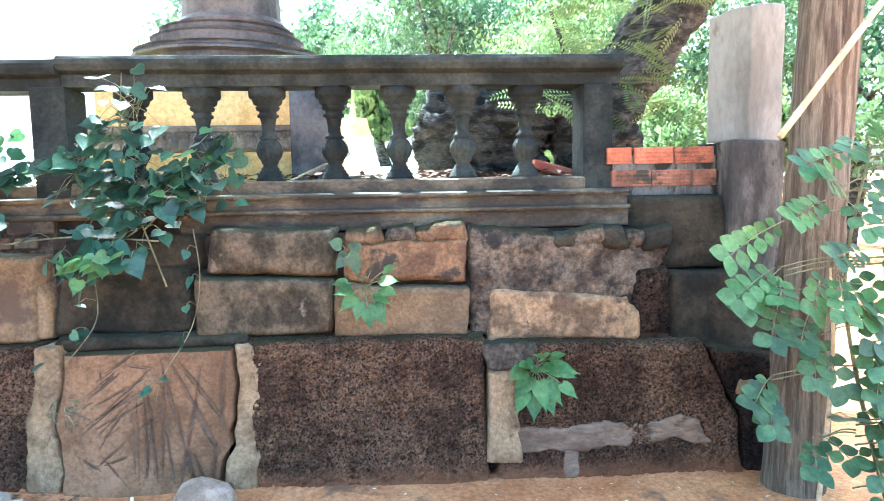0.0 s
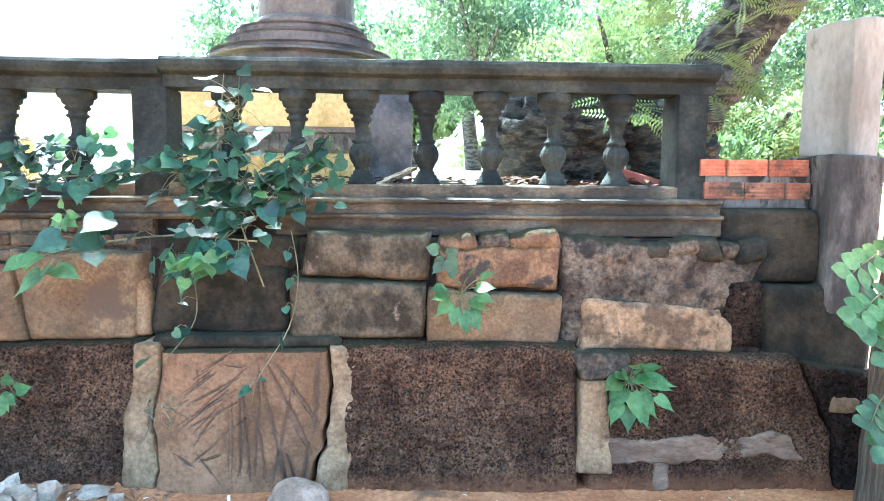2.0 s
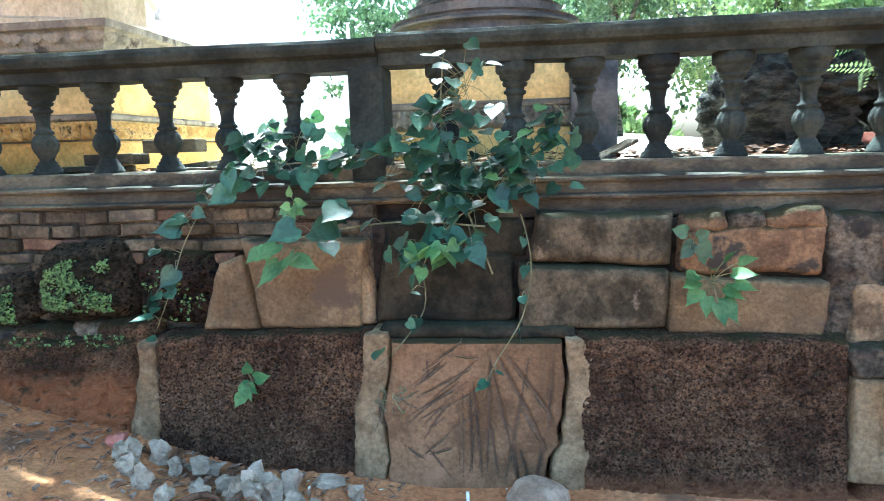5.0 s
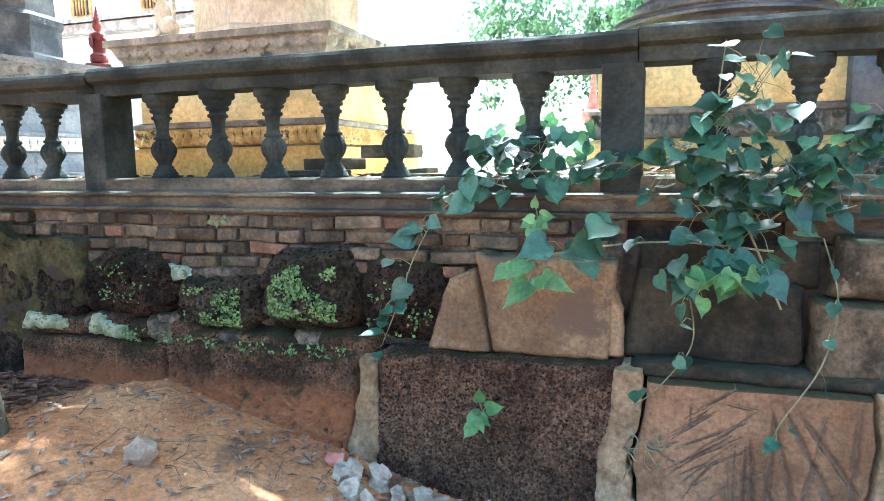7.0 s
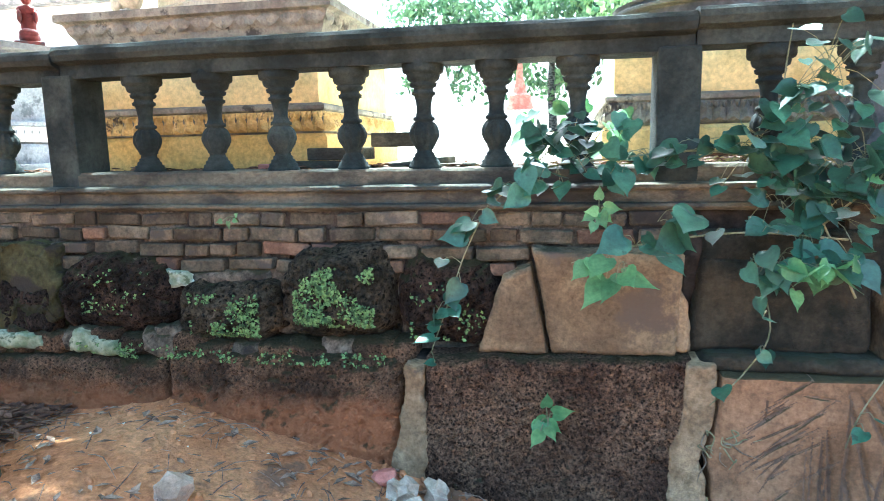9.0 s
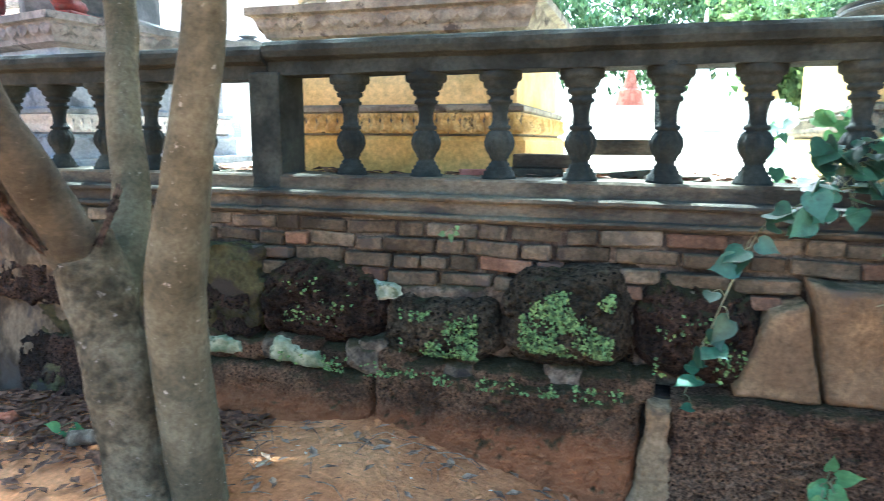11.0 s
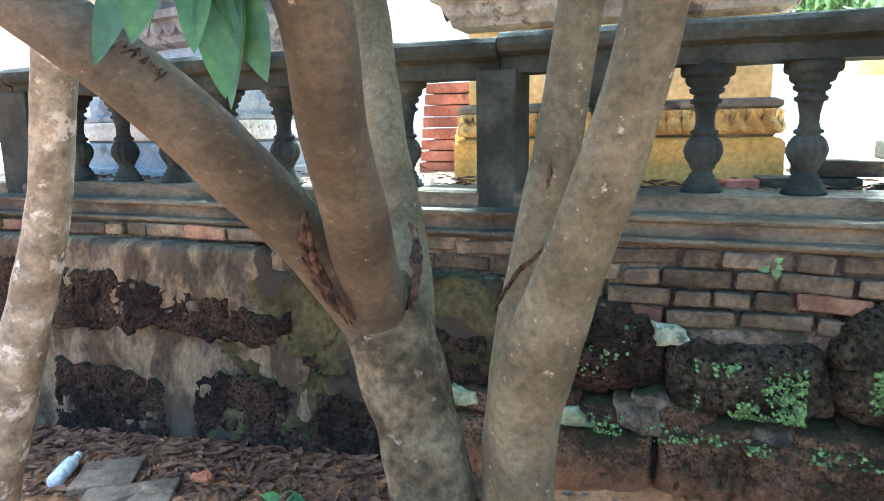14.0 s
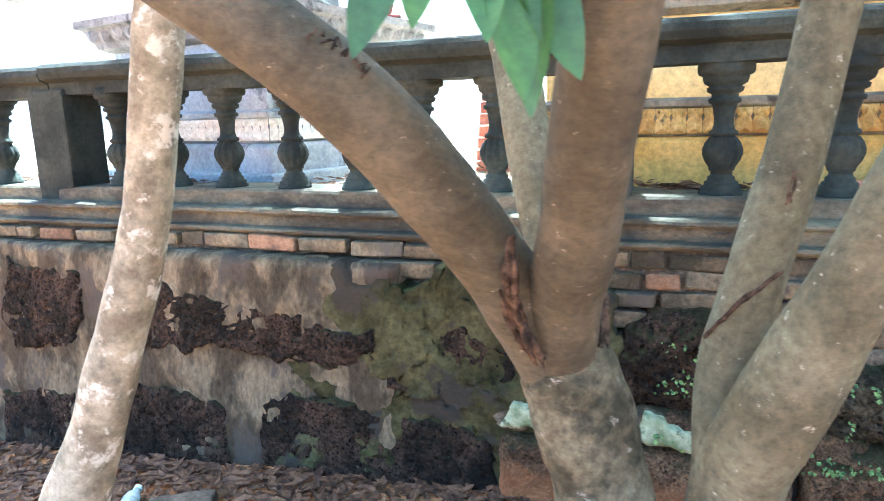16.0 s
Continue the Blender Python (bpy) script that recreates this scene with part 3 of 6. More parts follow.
CRACK_W = [(-1.478, 0.0), (-1.489, 0.094), (-1.474, 0.146), (-1.484, 0.224), (-1.486, 0.302), (-1.503, 0.354), (-1.485, 0.451), (-1.467, 0.532), (-1.46, 0.608), (-1.46, 0.70)]
CRACK_E = [(-0.803, 0.0), (-0.802, 0.085), (-0.791, 0.178), (-0.747, 0.243), (-0.754, 0.308), (-0.734, 0.36), (-0.733, 0.425), (-0.717, 0.515), (-0.729, 0.605), (-0.731, 0.70)]
JOINT_W = [(-1.60, 0.0), (-1.609, 0.148), (-1.6, 0.251), (-1.604, 0.38), (-1.571, 0.482), (-1.554, 0.608), (-1.538, 0.72)]
JOINT_E = [(-0.691, 0.0), (-0.691, 0.11), (-0.652, 0.216), (-0.626, 0.372), (-0.663, 0.502), (-0.645, 0.579), (-0.637, 0.70)]


def shifted(edge, dx):
    return [(x + dx, z) for x, z in edge]


broad = [(-1.043, 0.631, -0.918, 0.06), (-1.007, 0.631, -0.827, 0.27), (-0.872, 0.605, -0.98, 0.061), (-0.773, 0.656, -0.797, 0.296), (-0.97, 0.631, -0.764, 0.334), (-0.912, 0.4, -0.803, 0.217), (-0.915, 0.218, -0.88, 0.086), (-1.032, 0.606, -1.054, 0.115),
         (-1.107, 0.504, -1.075, 0.089), (-1.038, 0.324, -1.005, 0.088), (-0.815, 0.27, -0.842, 0.086), (-0.94, 0.245, -0.918, 0.047), (-1.12, 0.479, -1.117, 0.116)]
narrow = [(-1.171, 0.428, -1.171, 0.116), (-1.152, 0.479, -1.155, 0.09), (-1.085, 0.427, -1.13, 0.089), (-1.081, 0.606, -1.319, 0.391), (-1.106, 0.568, -1.354, 0.429), (-1.132, 0.505, -1.381, 0.352), (-1.157, 0.479, -1.334, 0.3), (-1.183, 0.441, -1.297, 0.3),
          (-1.203, 0.594, -1.377, 0.481), (-1.227, 0.607, -1.315, 0.506), (-1.3, 0.607, -1.303, 0.506), (-1.312, 0.222, -1.193, 0.064), (-1.41, 0.223, -1.314, 0.157), (-1.186, 0.299, -1.338, 0.171), (-1.19, 0.619, -1.068, 0.604), (-1.188, 0.221, -1.301, 0.183),
          (-1.22, 0.403, -1.323, 0.249), (-0.987, 0.349, -0.939, 0.284)]
cuts = [(*c, 0.014) for c in broad] + [(*c, 0.0065) for c in narrow]
for k in range(14):
    cx, cz = rng.uniform(-1.42, -1.2), rng.uniform(0.28, 0.6)
    ln = rng.uniform(0.07, 0.18)
    cuts.append((cx, cz, cx + ln, cz + ln * rng.uniform(0.55, 0.95), 0.006))
stone("stone", [(-1.48, -0.02), (-0.80, -0.02), (-0.731, 0.675), (-1.46, 0.672)], LOW - 0.005, panel_stone, wall, "sandstone slab scored with crossing blade-sharpening grooves", r=0.010, amp=0.005, edge=0.003, step=0.0042, grooves=cuts, seed=4.0, left=shifted(CRACK_W, 0.006), right=shifted(CRACK_E, -0.007))
stone("stone", [(-1.53, 0.672), (-0.66, 0.672), (-0.68, 0.725), (-1.50, 0.735)], LOW + 0.035, black_stone, wall, "mossy stone ledge", r=0.03, seed=5.0, depth=0.25)
stone("mortar", [(-1.60, -0.02), (-1.48, -0.02), (-1.46, 0.70), (-1.54, 0.70)], LOW - 0.002, mortar, wall, "cracked grey-buff mortar joint", r=0.005, amp=0.007, edge=0.014, step=0.008, seed=6.0, left=shifted(JOINT_W, -0.02), right=shifted(CRACK_W, -0.006))
stone("mortar", [(-0.80, -0.03), (-0.69, -0.03), (-0.637, 0.69), (-0.731, 0.69)], LOW - 0.006, mortar, wall, "cracked grey-buff mortar joint", r=0.005, amp=0.007, edge=0.014, step=0.008, seed=7.0, left=shifted(CRACK_E, 0.008), right=shifted(JOINT_E, 0.035))
stone("mortar", [(0.385, 0.115), (0.55, 0.115), (0.517, 0.535), (0.40, 0.53)], LOW - 0.014, mortar, wall, "buff mortar joint", r=0.012, amp=0.010, edge=0.012, step=0.008, seed=8.0)
stone("mortar", [(0.54, 0.16), (1.43, 0.165), (1.36, 0.285), (0.52, 0.262)], LOW - 0.010, strip_render, wall, "strip of buff-grey render stuck to laterite", r=0.005, amp=0.01, edge=0.036, step=0.009, seed=9.0)
stone("mortar", [(0.732, 0.04), (0.80, 0.04), (0.80, 0.19), (0.72, 0.19)], LOW - 0.008, strip_render, wall, r=0.005, amp=0.008, edge=0.03, step=0.009, seed=9.5)
stone("mortar", [(0.40, 0.535), (0.66, 0.565), (0.62, 0.655), (0.36, 0.665)], LOW - 0.012, rough_render, wall, "grey render over the block corner", r=0.02, amp=0.012, edge=0.02, step=0.009, seed=9.7)
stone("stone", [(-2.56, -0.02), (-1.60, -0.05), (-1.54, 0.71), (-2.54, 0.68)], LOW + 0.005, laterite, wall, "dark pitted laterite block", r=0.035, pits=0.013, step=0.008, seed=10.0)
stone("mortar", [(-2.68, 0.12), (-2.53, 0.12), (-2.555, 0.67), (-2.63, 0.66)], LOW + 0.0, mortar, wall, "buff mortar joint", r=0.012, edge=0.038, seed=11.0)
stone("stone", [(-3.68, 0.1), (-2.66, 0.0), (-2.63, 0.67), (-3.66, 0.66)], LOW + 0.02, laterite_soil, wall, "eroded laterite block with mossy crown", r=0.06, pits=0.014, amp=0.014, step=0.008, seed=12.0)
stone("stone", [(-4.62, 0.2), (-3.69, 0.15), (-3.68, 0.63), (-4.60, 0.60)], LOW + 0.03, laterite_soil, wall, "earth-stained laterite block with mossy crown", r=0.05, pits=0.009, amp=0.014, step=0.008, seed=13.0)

# middle course
MID = 2.95
stone("stone", [(-0.91, 0.715), (-0.31, 0.705), (-0.30, 0.955), (-0.91, 0.985)], MID - 0.02, sandstone_dark, wall, "blackened sandstone block, lower half of a moulding", r=0.022, seed=14.0, lean=0.03)
stone("stone", [(-0.86, 0.99), (-0.285, 0.965), (-0.27, 1.19), (-0.84, 1.20)], MID + 0.005, sandstone_dark, wall, "blackened sandstone block with a broken top", r=0.04, amp=0.012, seed=15.0, lean=0.03)
stone("stone", [(-0.295, 0.69), (0.315, 0.685), (0.32, 0.90), (-0.285, 0.925)], MID - 0.01, sandstone, wall, "smooth tan sandstone block", r=0.012, amp=0.004, seed=16.0, lean=0.03)
stone("stone", [(-0.25, 0.94), (0.315, 0.925), (0.315, 1.14), (-0.24, 1.13)], MID + 0.01, sandstone_orange, wall, "orange-stained sandstone block", r=0.03, amp=0.01, seed=17.0, lean=0.03)
for k, (a, b) in enumerate(((-0.26, -0.06), (-0.07, 0.10), (0.07, 0.33))):
    stone("stone", [(a, 1.11), (b, 1.11), (b - 0.02, 1.19 + 0.012 * k), (a + 0.02, 1.18)], MID - 0.005, sandstone_orange if k != 1 else rough_render, wall, r=0.035, amp=0.018, edge=0.02, seed=18.0 + k, step=0.011)
stone("mortar", [(0.33, 0.665), (1.10, 0.635), (1.30, 1.10), (0.33, 1.20)], MID + 0.02, rough_render, wall, "rough grey-brown render over broken stone", r=0.04, amp=0.024, edge=0.03, seed=22.0, freq=7.0)
stone("stone", [(0.42, 0.655), (1.08, 0.645), (1.08, 0.84), (0.43, 0.89)], MID - 0.01, sandstone_dressed, wall, "chisel-dressed buff sandstone block", r=0.012, amp=0.008, edge=0.018, seed=23.0, freq=11.0)
stone("stone", [(1.03, 0.64), (1.14, 0.645), (1.13, 0.78), (1.05, 0.83)], MID - 0.015, mortar, wall, r=0.03, amp=0.01, edge=0.02, seed=24.0)
stone("stone", [(1.08, 0.66), (1.30, 0.64), (1.28, 0.98), (1.12, 0.96)], MID + 0.0, laterite_black, wall, "black pitted laterite piece", r=0.03, pits=0.012, edge=0.02, step=0.012, seed=25.0)
for k in range(5):
    a = 0.72 + 0.11 * k
    stone("stone", rect(a, a + 0.13, 1.06 + 0.01 * (k % 2), 1.15 + 0.012 * (k % 3), 0.012), MID - 0.005, rough_render if k % 2 else black_stone, wall, r=0.035, amp=0.02, edge=0.02, seed=26.0 + k, step=0.011)
stone("stone", [(1.29, 0.55), (1.82, 0.52), (1.82, 0.94), (1.29, 0.95)], 2.985, black_stone, wall, "black mossy block", r=0.03, seed=32.0, depth=0.4)
stone("stone", [(1.12, 0.955), (1.59, 0.95), (1.59, 1.30), (1.11, 1.31)], 3.02, black_stone, wall, "black mossy block", r=0.03, seed=33.0, depth=0.3)
stone("stone", [(-1.56, 0.72), (-0.93, 0.73), (-0.93, 1.02), (-1.5, 1.08)], MID + 0.015, black_stone, wall, "dark mossy block behind creeper leaves", r=0.045, amp=0.01, seed=34.0)
stone("stone", [(-1.5, 1.05), (-0.88, 1.0), (-0.88, 1.17), (-1.5, 1.17)], MID + 0.05, black_stone, wall, r=0.03, amp=0.01, seed=34.5)
stone("stone", [(-2.05, 0.71), (-1.60, 0.715), (-1.575, 1.09), (-2.12, 1.105)], MID - 0.02, sandstone, wall, "smooth tan sandstone block with a chipped edge", r=0.012, amp=0.005, seed=35.0, lean=0.03)
stone("stone", [(-1.63, 0.72), (-1.545, 0.725), (-1.55, 0.90), (-1.61, 1.0)], MID - 0.005, mortar, wall, r=0.025, edge=0.02, seed=36.0)
stone("stone", [(-2.33, 0.70), (-2.06, 0.70), (-2.135, 1.04), (-2.24, 1.0)], MID - 0.015, sandstone, wall, "broken wedge of tan sandstone", r=0.012, amp=0.005, seed=37.0, lean=0.03)
for a, b, c, d, mt, dy in ((-2.68, -2.24, 0.71, 1.07, laterite_black, 0.0), (-3.18, -2.67, 0.72, 1.10, laterite_moss, -0.035), (-3.67, -3.18, 0.69, 0.95, laterite_moss, -0.015), (-4.26, -3.66, 0.69, 1.07, laterite_black, 0.0)):
    stone("stone", rect(a, b, c, d, 0.015), MID - 0.025 + dy, mt, wall, "rounded laterite boulder grown with moss" if mt is laterite_moss else "rounded black laterite boulder", r=0.15, amp=0.02, edge=0.03, pits=0.02, step=0.008, seed=38.0 + a)
stone("stone", [(-3.62, 0.91), (-3.24, 0.92), (-3.24, 0.99), (-3.60, 0.98)], MID + 0.06, rough_render, wall, r=0.03, seed=45.0)
stone("lime_patch", [(-3.73, 0.90), (-3.56, 0.90), (-3.58, 0.98), (-3.70, 1.0)], 2.985, white_lime, wall, "patch of pale limewash", r=0.006, amp=0.012, edge=0.045, depth=0.06, seed=46.0)
stone("lime_patch", [(-4.46, 0.90), (-4.24, 0.92), (-4.26, 1.0), (-4.44, 1.02)], 2.985, white_lime, wall, r=0.006, amp=0.012, edge=0.045, depth=0.06, seed=47.0)
stone("mortar", [(-3.26, 0.70), (-3.13, 0.70), (-3.14, 1.02), (-3.25, 1.0)], MID + 0.09, rough_render, wall, r=0.012, edge=0.038, seed=50.0)
stone("mortar", [(-3.8, 0.66), (-3.62, 0.66), (-3.66, 0.76), (-3.76, 0.77)], MID - 0.0, rough_render, wall, r=0.012, edge=0.038, seed=51.0)

for k in range(15):
    a = -4.62 + 0.135 * k + rng.uniform(-0.02, 0.02)
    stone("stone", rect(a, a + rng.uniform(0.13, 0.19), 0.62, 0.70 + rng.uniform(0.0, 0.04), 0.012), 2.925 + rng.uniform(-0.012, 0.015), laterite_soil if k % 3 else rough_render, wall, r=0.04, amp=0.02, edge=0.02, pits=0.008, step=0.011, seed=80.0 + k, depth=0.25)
stone("lime_patch", [(-4.15, 0.645), (-3.86, 0.64), (-3.90, 0.69), (-4.12, 0.735)], 2.905, lime_green, wall, "greenish limewash left on the ledge", r=0.008, amp=0.014, edge=0.03, depth=0.06, step=0.009, seed=48.0)
stone("lime_patch", [(-4.58, 0.64), (-4.28, 0.645), (-4.30, 0.70), (-4.55, 0.74)], 2.905, lime_green, wall, r=0.008, amp=0.014, edge=0.03, depth=0.06, step=0.009, seed=49.0)

# rendered stretch at the far end
stone("render_coat", [(-7.6, 0.05), (-5.0, 0.1), (-5.0, 1.165), (-7.6, 1.165)], 2.955, plaster, wall, "weathered grey lime render with drips", r=0.02, amp=0.022, edge=0.006, step=0.022, seed=52.0, freq=3.5, lean=0.05)
stone("render_coat", [(-5.5, 0.1), (-4.4, 0.15), (-4.2, 1.10), (-5.42, 1.12)], 2.951, plaster_green, wall, "mossy ochre-stained render", r=0.012, amp=0.022, edge=0.09, step=0.02, seed=53.0, freq=3.5, lean=0.05)
stone("render_coat", [(-9.6, 0.05), (-7.58, 0.05), (-7.58, 1.165), (-9.6, 1.165)], 2.955, plaster, wall, r=0.02, amp=0.022, edge=0.006, step=0.04, seed=54.0, freq=3.5, lean=0.05)
for a, b, c, d, e in (((-6.44, 0.76), (-5.50, 0.78), (-5.36, 0.98), (-6.36, 1.04), 0), ((-6.98, 0.68), (-6.60, 0.72), (-6.5, 1.06), (-6.95, 1.08), 1), ((-6.50, 0.14), (-5.76, 0.22), (-5.80, 0.55), (-6.44, 0.58), 2),
                      ((-7.1, 0.1), (-6.66, 0.13), (-6.60, 0.48), (-7.06, 0.46), 3), ((-5.62, 0.20), (-4.93, 0.28), (-5.08, 0.60), (-5.58, 0.63), 4), ((-5.50, 0.76), (-5.10, 0.78), (-5.1, 0.92), (-5.45, 0.96), 5),
                      ((-5.04, 0.74), (-4.53, 0.72), (-4.50, 0.92), (-5.0, 0.95), 6), ((-5.0, 0.30), (-4.64, 0.32), (-4.66, 0.55), (-4.99, 0.62), 7), ((-7.9, 0.2), (-7.2, 0.2), (-7.2, 0.55), (-7.8, 0.55), 8), ((-7.8, 0.7), (-7.1, 0.7), (-7.1, 1.02), (-7.8, 1.02), 9),
                      ((-4.52, 0.72), (-4.28, 0.72), (-4.26, 0.9), (-4.5, 0.92), 10)):
    stone("stone", [a, b, c, d], 2.940, laterite_black, wall, "black laterite showing through fallen render", r=0.006, amp=0.012, edge=0.06, pits=0.012, step=0.013, seed=60.0 + 3 * e, lean=0.05, depth=0.1)

# ---- balustrade ----
bal = holder("balustrade", (-2.9, 3.28, 1.17), "old concrete balustrade with turned balusters, black with mould", "balustrade", kind="structure")
lower = [(3.095, 1.165), (3.088, 1.172), (3.088, 1.246), (3.066, 1.25), (3.060, 1.258), (3.066, 1.267), (3.108, 1.271), (3.108, 1.316), (3.088, 1.32), (3.082, 1.328), (3.086, 1.338), (3.10, 1.343), (3.165, 1.346), (3.165, 1.398), (3.175, 1.408), (3.44, 1.408), (3.44, 1.165)]
upper = [(3.10, 1.238), (3.085, 1.24)] + lower[2:-1] + [(3.44, 1.238)]
upper[2] = (3.075, 1.246)
for a, b in ((-9.6, -6.8), (-6.797, -4.28), (-4.277, -1.0), (-0.996, 1.115)):
    sweep_x("plinth", lower if a > -1.1 else upper, a, b, plinth_concrete, bal, "stepped plinth moulding, stained brown and black", seed=a)
for a, b, dz in ((-9.6, -6.8, -0.03), (-6.795, -4.28, -0.02), (-4.275, -1.53, -0.008), (-1.525, 1.10, 0.006)):
    prof = [(3.185, 1.845), (3.185, 1.90), (3.17, 1.905), (3.145, 1.915), (3.132, 1.94), (3.135, 1.962), (3.15, 1.978), (3.18, 1.985), (3.36, 1.985), (3.39, 1.978), (3.405, 1.96), (3.40, 1.92), (3.37, 1.905), (3.36, 1.9), (3.36, 1.845)]
    sweep_x("handrail", [(y, z + dz) for y, z in prof], a, b, rail_concrete, bal, "rounded concrete handrail, dark with mould", seed=a)
profile = [(0.070, 0.0), (0.070, 0.016), (0.064, 0.02), (0.063, 0.034), (0.054, 0.038), (0.053, 0.05), (0.044, 0.055), (0.043, 0.066), (0.035, 0.072), (0.034, 0.084), (0.041, 0.089), (0.041, 0.096), (0.046, 0.104), (0.057, 0.12), (0.0645, 0.142), (0.0645, 0.158), (0.057, 0.18), (0.045, 0.196),
           (0.036, 0.201), (0.046, 0.206), (0.046, 0.217), (0.036, 0.222), (0.031, 0.24), (0.031, 0.262), (0.036, 0.292), (0.040, 0.306), (0.050, 0.310), (0.051, 0.322), (0.042, 0.326), (0.041, 0.338), (0.055, 0.345), (0.058, 0.358), (0.050, 0.362), (0.066, 0.372), (0.071, 0.386), (0.071, 0.394), (0.084, 0.40), (0.088, 0.41), (0.088, 0.45)]
bm = lathe(profile, 48, 12, 0.007, (0.100, 0.198))
bal_mesh = bpy.data.meshes.new("baluster")
bm.to_mesh(bal_mesh)
bm.free()
bal_mesh.shade_smooth()
bal_mesh.materials.append(rail_concrete)
spots_x = [0.65, 0.335, 0.02, -0.295, -0.61, -0.925, -1.24] + [-1.96, -2.29, -2.60, -2.92, -3.25, -3.57, -3.92] + [-4.70, -5.0, -5.28, -5.58, -5.90, -6.20, -6.5] + [-7.26, -7.57, -7.88, -8.2, -8.5, -8.8]
for x in spots_x:
    place("baluster", bal_mesh, Matrix.Translation((x, 3.275, 1.402)) @ Matrix.Rotation(rng.uniform(0, 6), 4, "Z") @ Matrix.Rotation(radians(rng.uniform(-0.8, 0.8)), 4, "X"), bal)
for a, b in ((0.915, 1.06), (-1.665, -1.505), (-4.365, -4.21), (-6.92, -6.70), (-9.4, -9.2)):
    bm = box_bm(a, b, 3.165, 3.38, 1.335, 1.85, 0.012)
    part("post", bm, rail_concrete, bal, "square balustrade post", smooth=False)

# ---- low brick stub, concrete post, timber post ----
stub = holder("brick_stub", (1.32, 3.2, 1.31), "low stub of new red hollow bricks on the wall's end", "brickwork")
hb = bmesh.new()
box_bm(-0.098, 0.098, -0.05, 0.05, -0.04, 0.04, 0.005, hb)
for k in range(3):
    box_bm(-0.096, 0.096, -0.053, -0.045, -0.028 + 0.02 * k, -0.018 + 0.02 * k, 0.002, hb, 1)
hb_me = bpy.data.meshes.new("brick")
hb.to_mesh(hb_me)
hb.free()
hb_me.materials.append(brick_red)
hb_old = hb_me.copy()
hb_old.materials[0] = brick_stub_old
for x, z in ((1.10, 1.50), (1.26, 1.50), (1.465, 1.50), (1.15, 1.39), (1.352, 1.39), (1.53, 1.39)):
    s = 0.62 if x in (1.10, 1.53) else 1.0
    place("brick", hb_me if z > 1.45 else hb_old, Matrix.Translation((x + (0.0 if s == 1 else -0.01), 3.2 + rng.uniform(-0.004, 0.004), z)) @ Matrix.Rotation(radians(rng.uniform(-1.5, 1.5)), 4, "Y") @ Matrix.Diagonal((s, 1, 1, 1)), stub)
part("bed_mortar", box_bm(1.06, 1.58, 3.16, 3.24, 1.305, 1.50, 0.004), post_dirty, stub, "grey mortar beds", smooth=False)

post = holder("concrete_post", (1.7, 3.2, 0.5), "tall square concrete gatepost, pale above and stained below", "post")
bm = box_bm(-0.122, 0.122, -0.122, 0.122, 1.56, 2.2, 0.012)
bmesh.ops.subdivide_edges(bm, edges=bm.edges[:], cuts=3, use_grid_fill=True)
bm.transform(pose(1.735, 3.20, 0, 0, 0, 24))
for v in bm.verts:
    v.co += noise.noise_vector(v.co * 9) * 0.007
    if v.co.z > 2.1:
        v.co.z += 0.10 * (v.co.x - 1.735) + 0.02 * noise.noise(v.co * 14)
part("shaft", bm, post_concrete, post, "pale cement shaft with a tilted broken top", smooth=False)
bm = box_bm(1.585, 1.835, 3.0, 3.38, -0.2, 1.562, 0.02)
bmesh.ops.subdivide_edges(bm, edges=bm.edges[:], cuts=3, use_grid_fill=True)
for v in bm.verts:
    v.co += noise.noise_vector(v.co * 7) * 0.014
part("footing", bm, post_dirty, post, "rough dark-stained cement base", smooth=False)

timber = holder("timber_post", (1.69, 2.66, 0.0), "weathered grey-brown timber post with deep cracks", "post")
bm = tube([(1.73, 2.68, -0.2), (1.755, 2.68, 0.6), (1.785, 2.68, 1.4), (1.82, 2.68, 2.2), (1.86, 2.68, 3.4)], [0.13, 0.124, 0.122, 0.118, 0.115], 28, 0.09, per=16, seed=3, lump=9)
part("trunk", bm, weathered_wood, timber)
pole = holder("bamboo_pole", (1.6, 2.3, 1.5), "thin dry bamboo pole leaning across the timber post", "pole")
bm = tube([(1.47, 2.44, 1.54), (1.80, 2.5, 1.93), (2.2, 2.58, 2.4)], [0.013, 0.014, 0.014], 10, per=4)
for f in (0.1, 0.38, 0.7):
    p = Vector((1.47, 2.44, 1.54)).lerp(Vector((2.2, 2.58, 2.4)), f)
    bmesh.ops.create_icosphere(bm, subdivisions=1, radius=0.017, matrix=Matrix.Translation(p))
part("cane", bm, bamboo, pole)

# ---- stupas and shrines on the terrace ----
def square_ring(profile, cx, cy, bm=None):
    """A square tower from (half width, z) steps."""
    bm = bm or bmesh.new()
    rings = []
    for h, z in profile:
        rings.append([bm.verts.new((cx + sx * h, cy + sy * h, z)) for sx, sy in ((-1, -1), (1, -1), (1, 1), (-1, 1))])
    for a, b in zip(rings[:-1], rings[1:]):
        for k in range(4):
            bm.faces.new((a[k], a[(k + 1) % 4], b[(k + 1) % 4], b[k]))
    bm.faces.new(rings[0][::-1])
    bm.faces.new(rings[-1])
    return bm


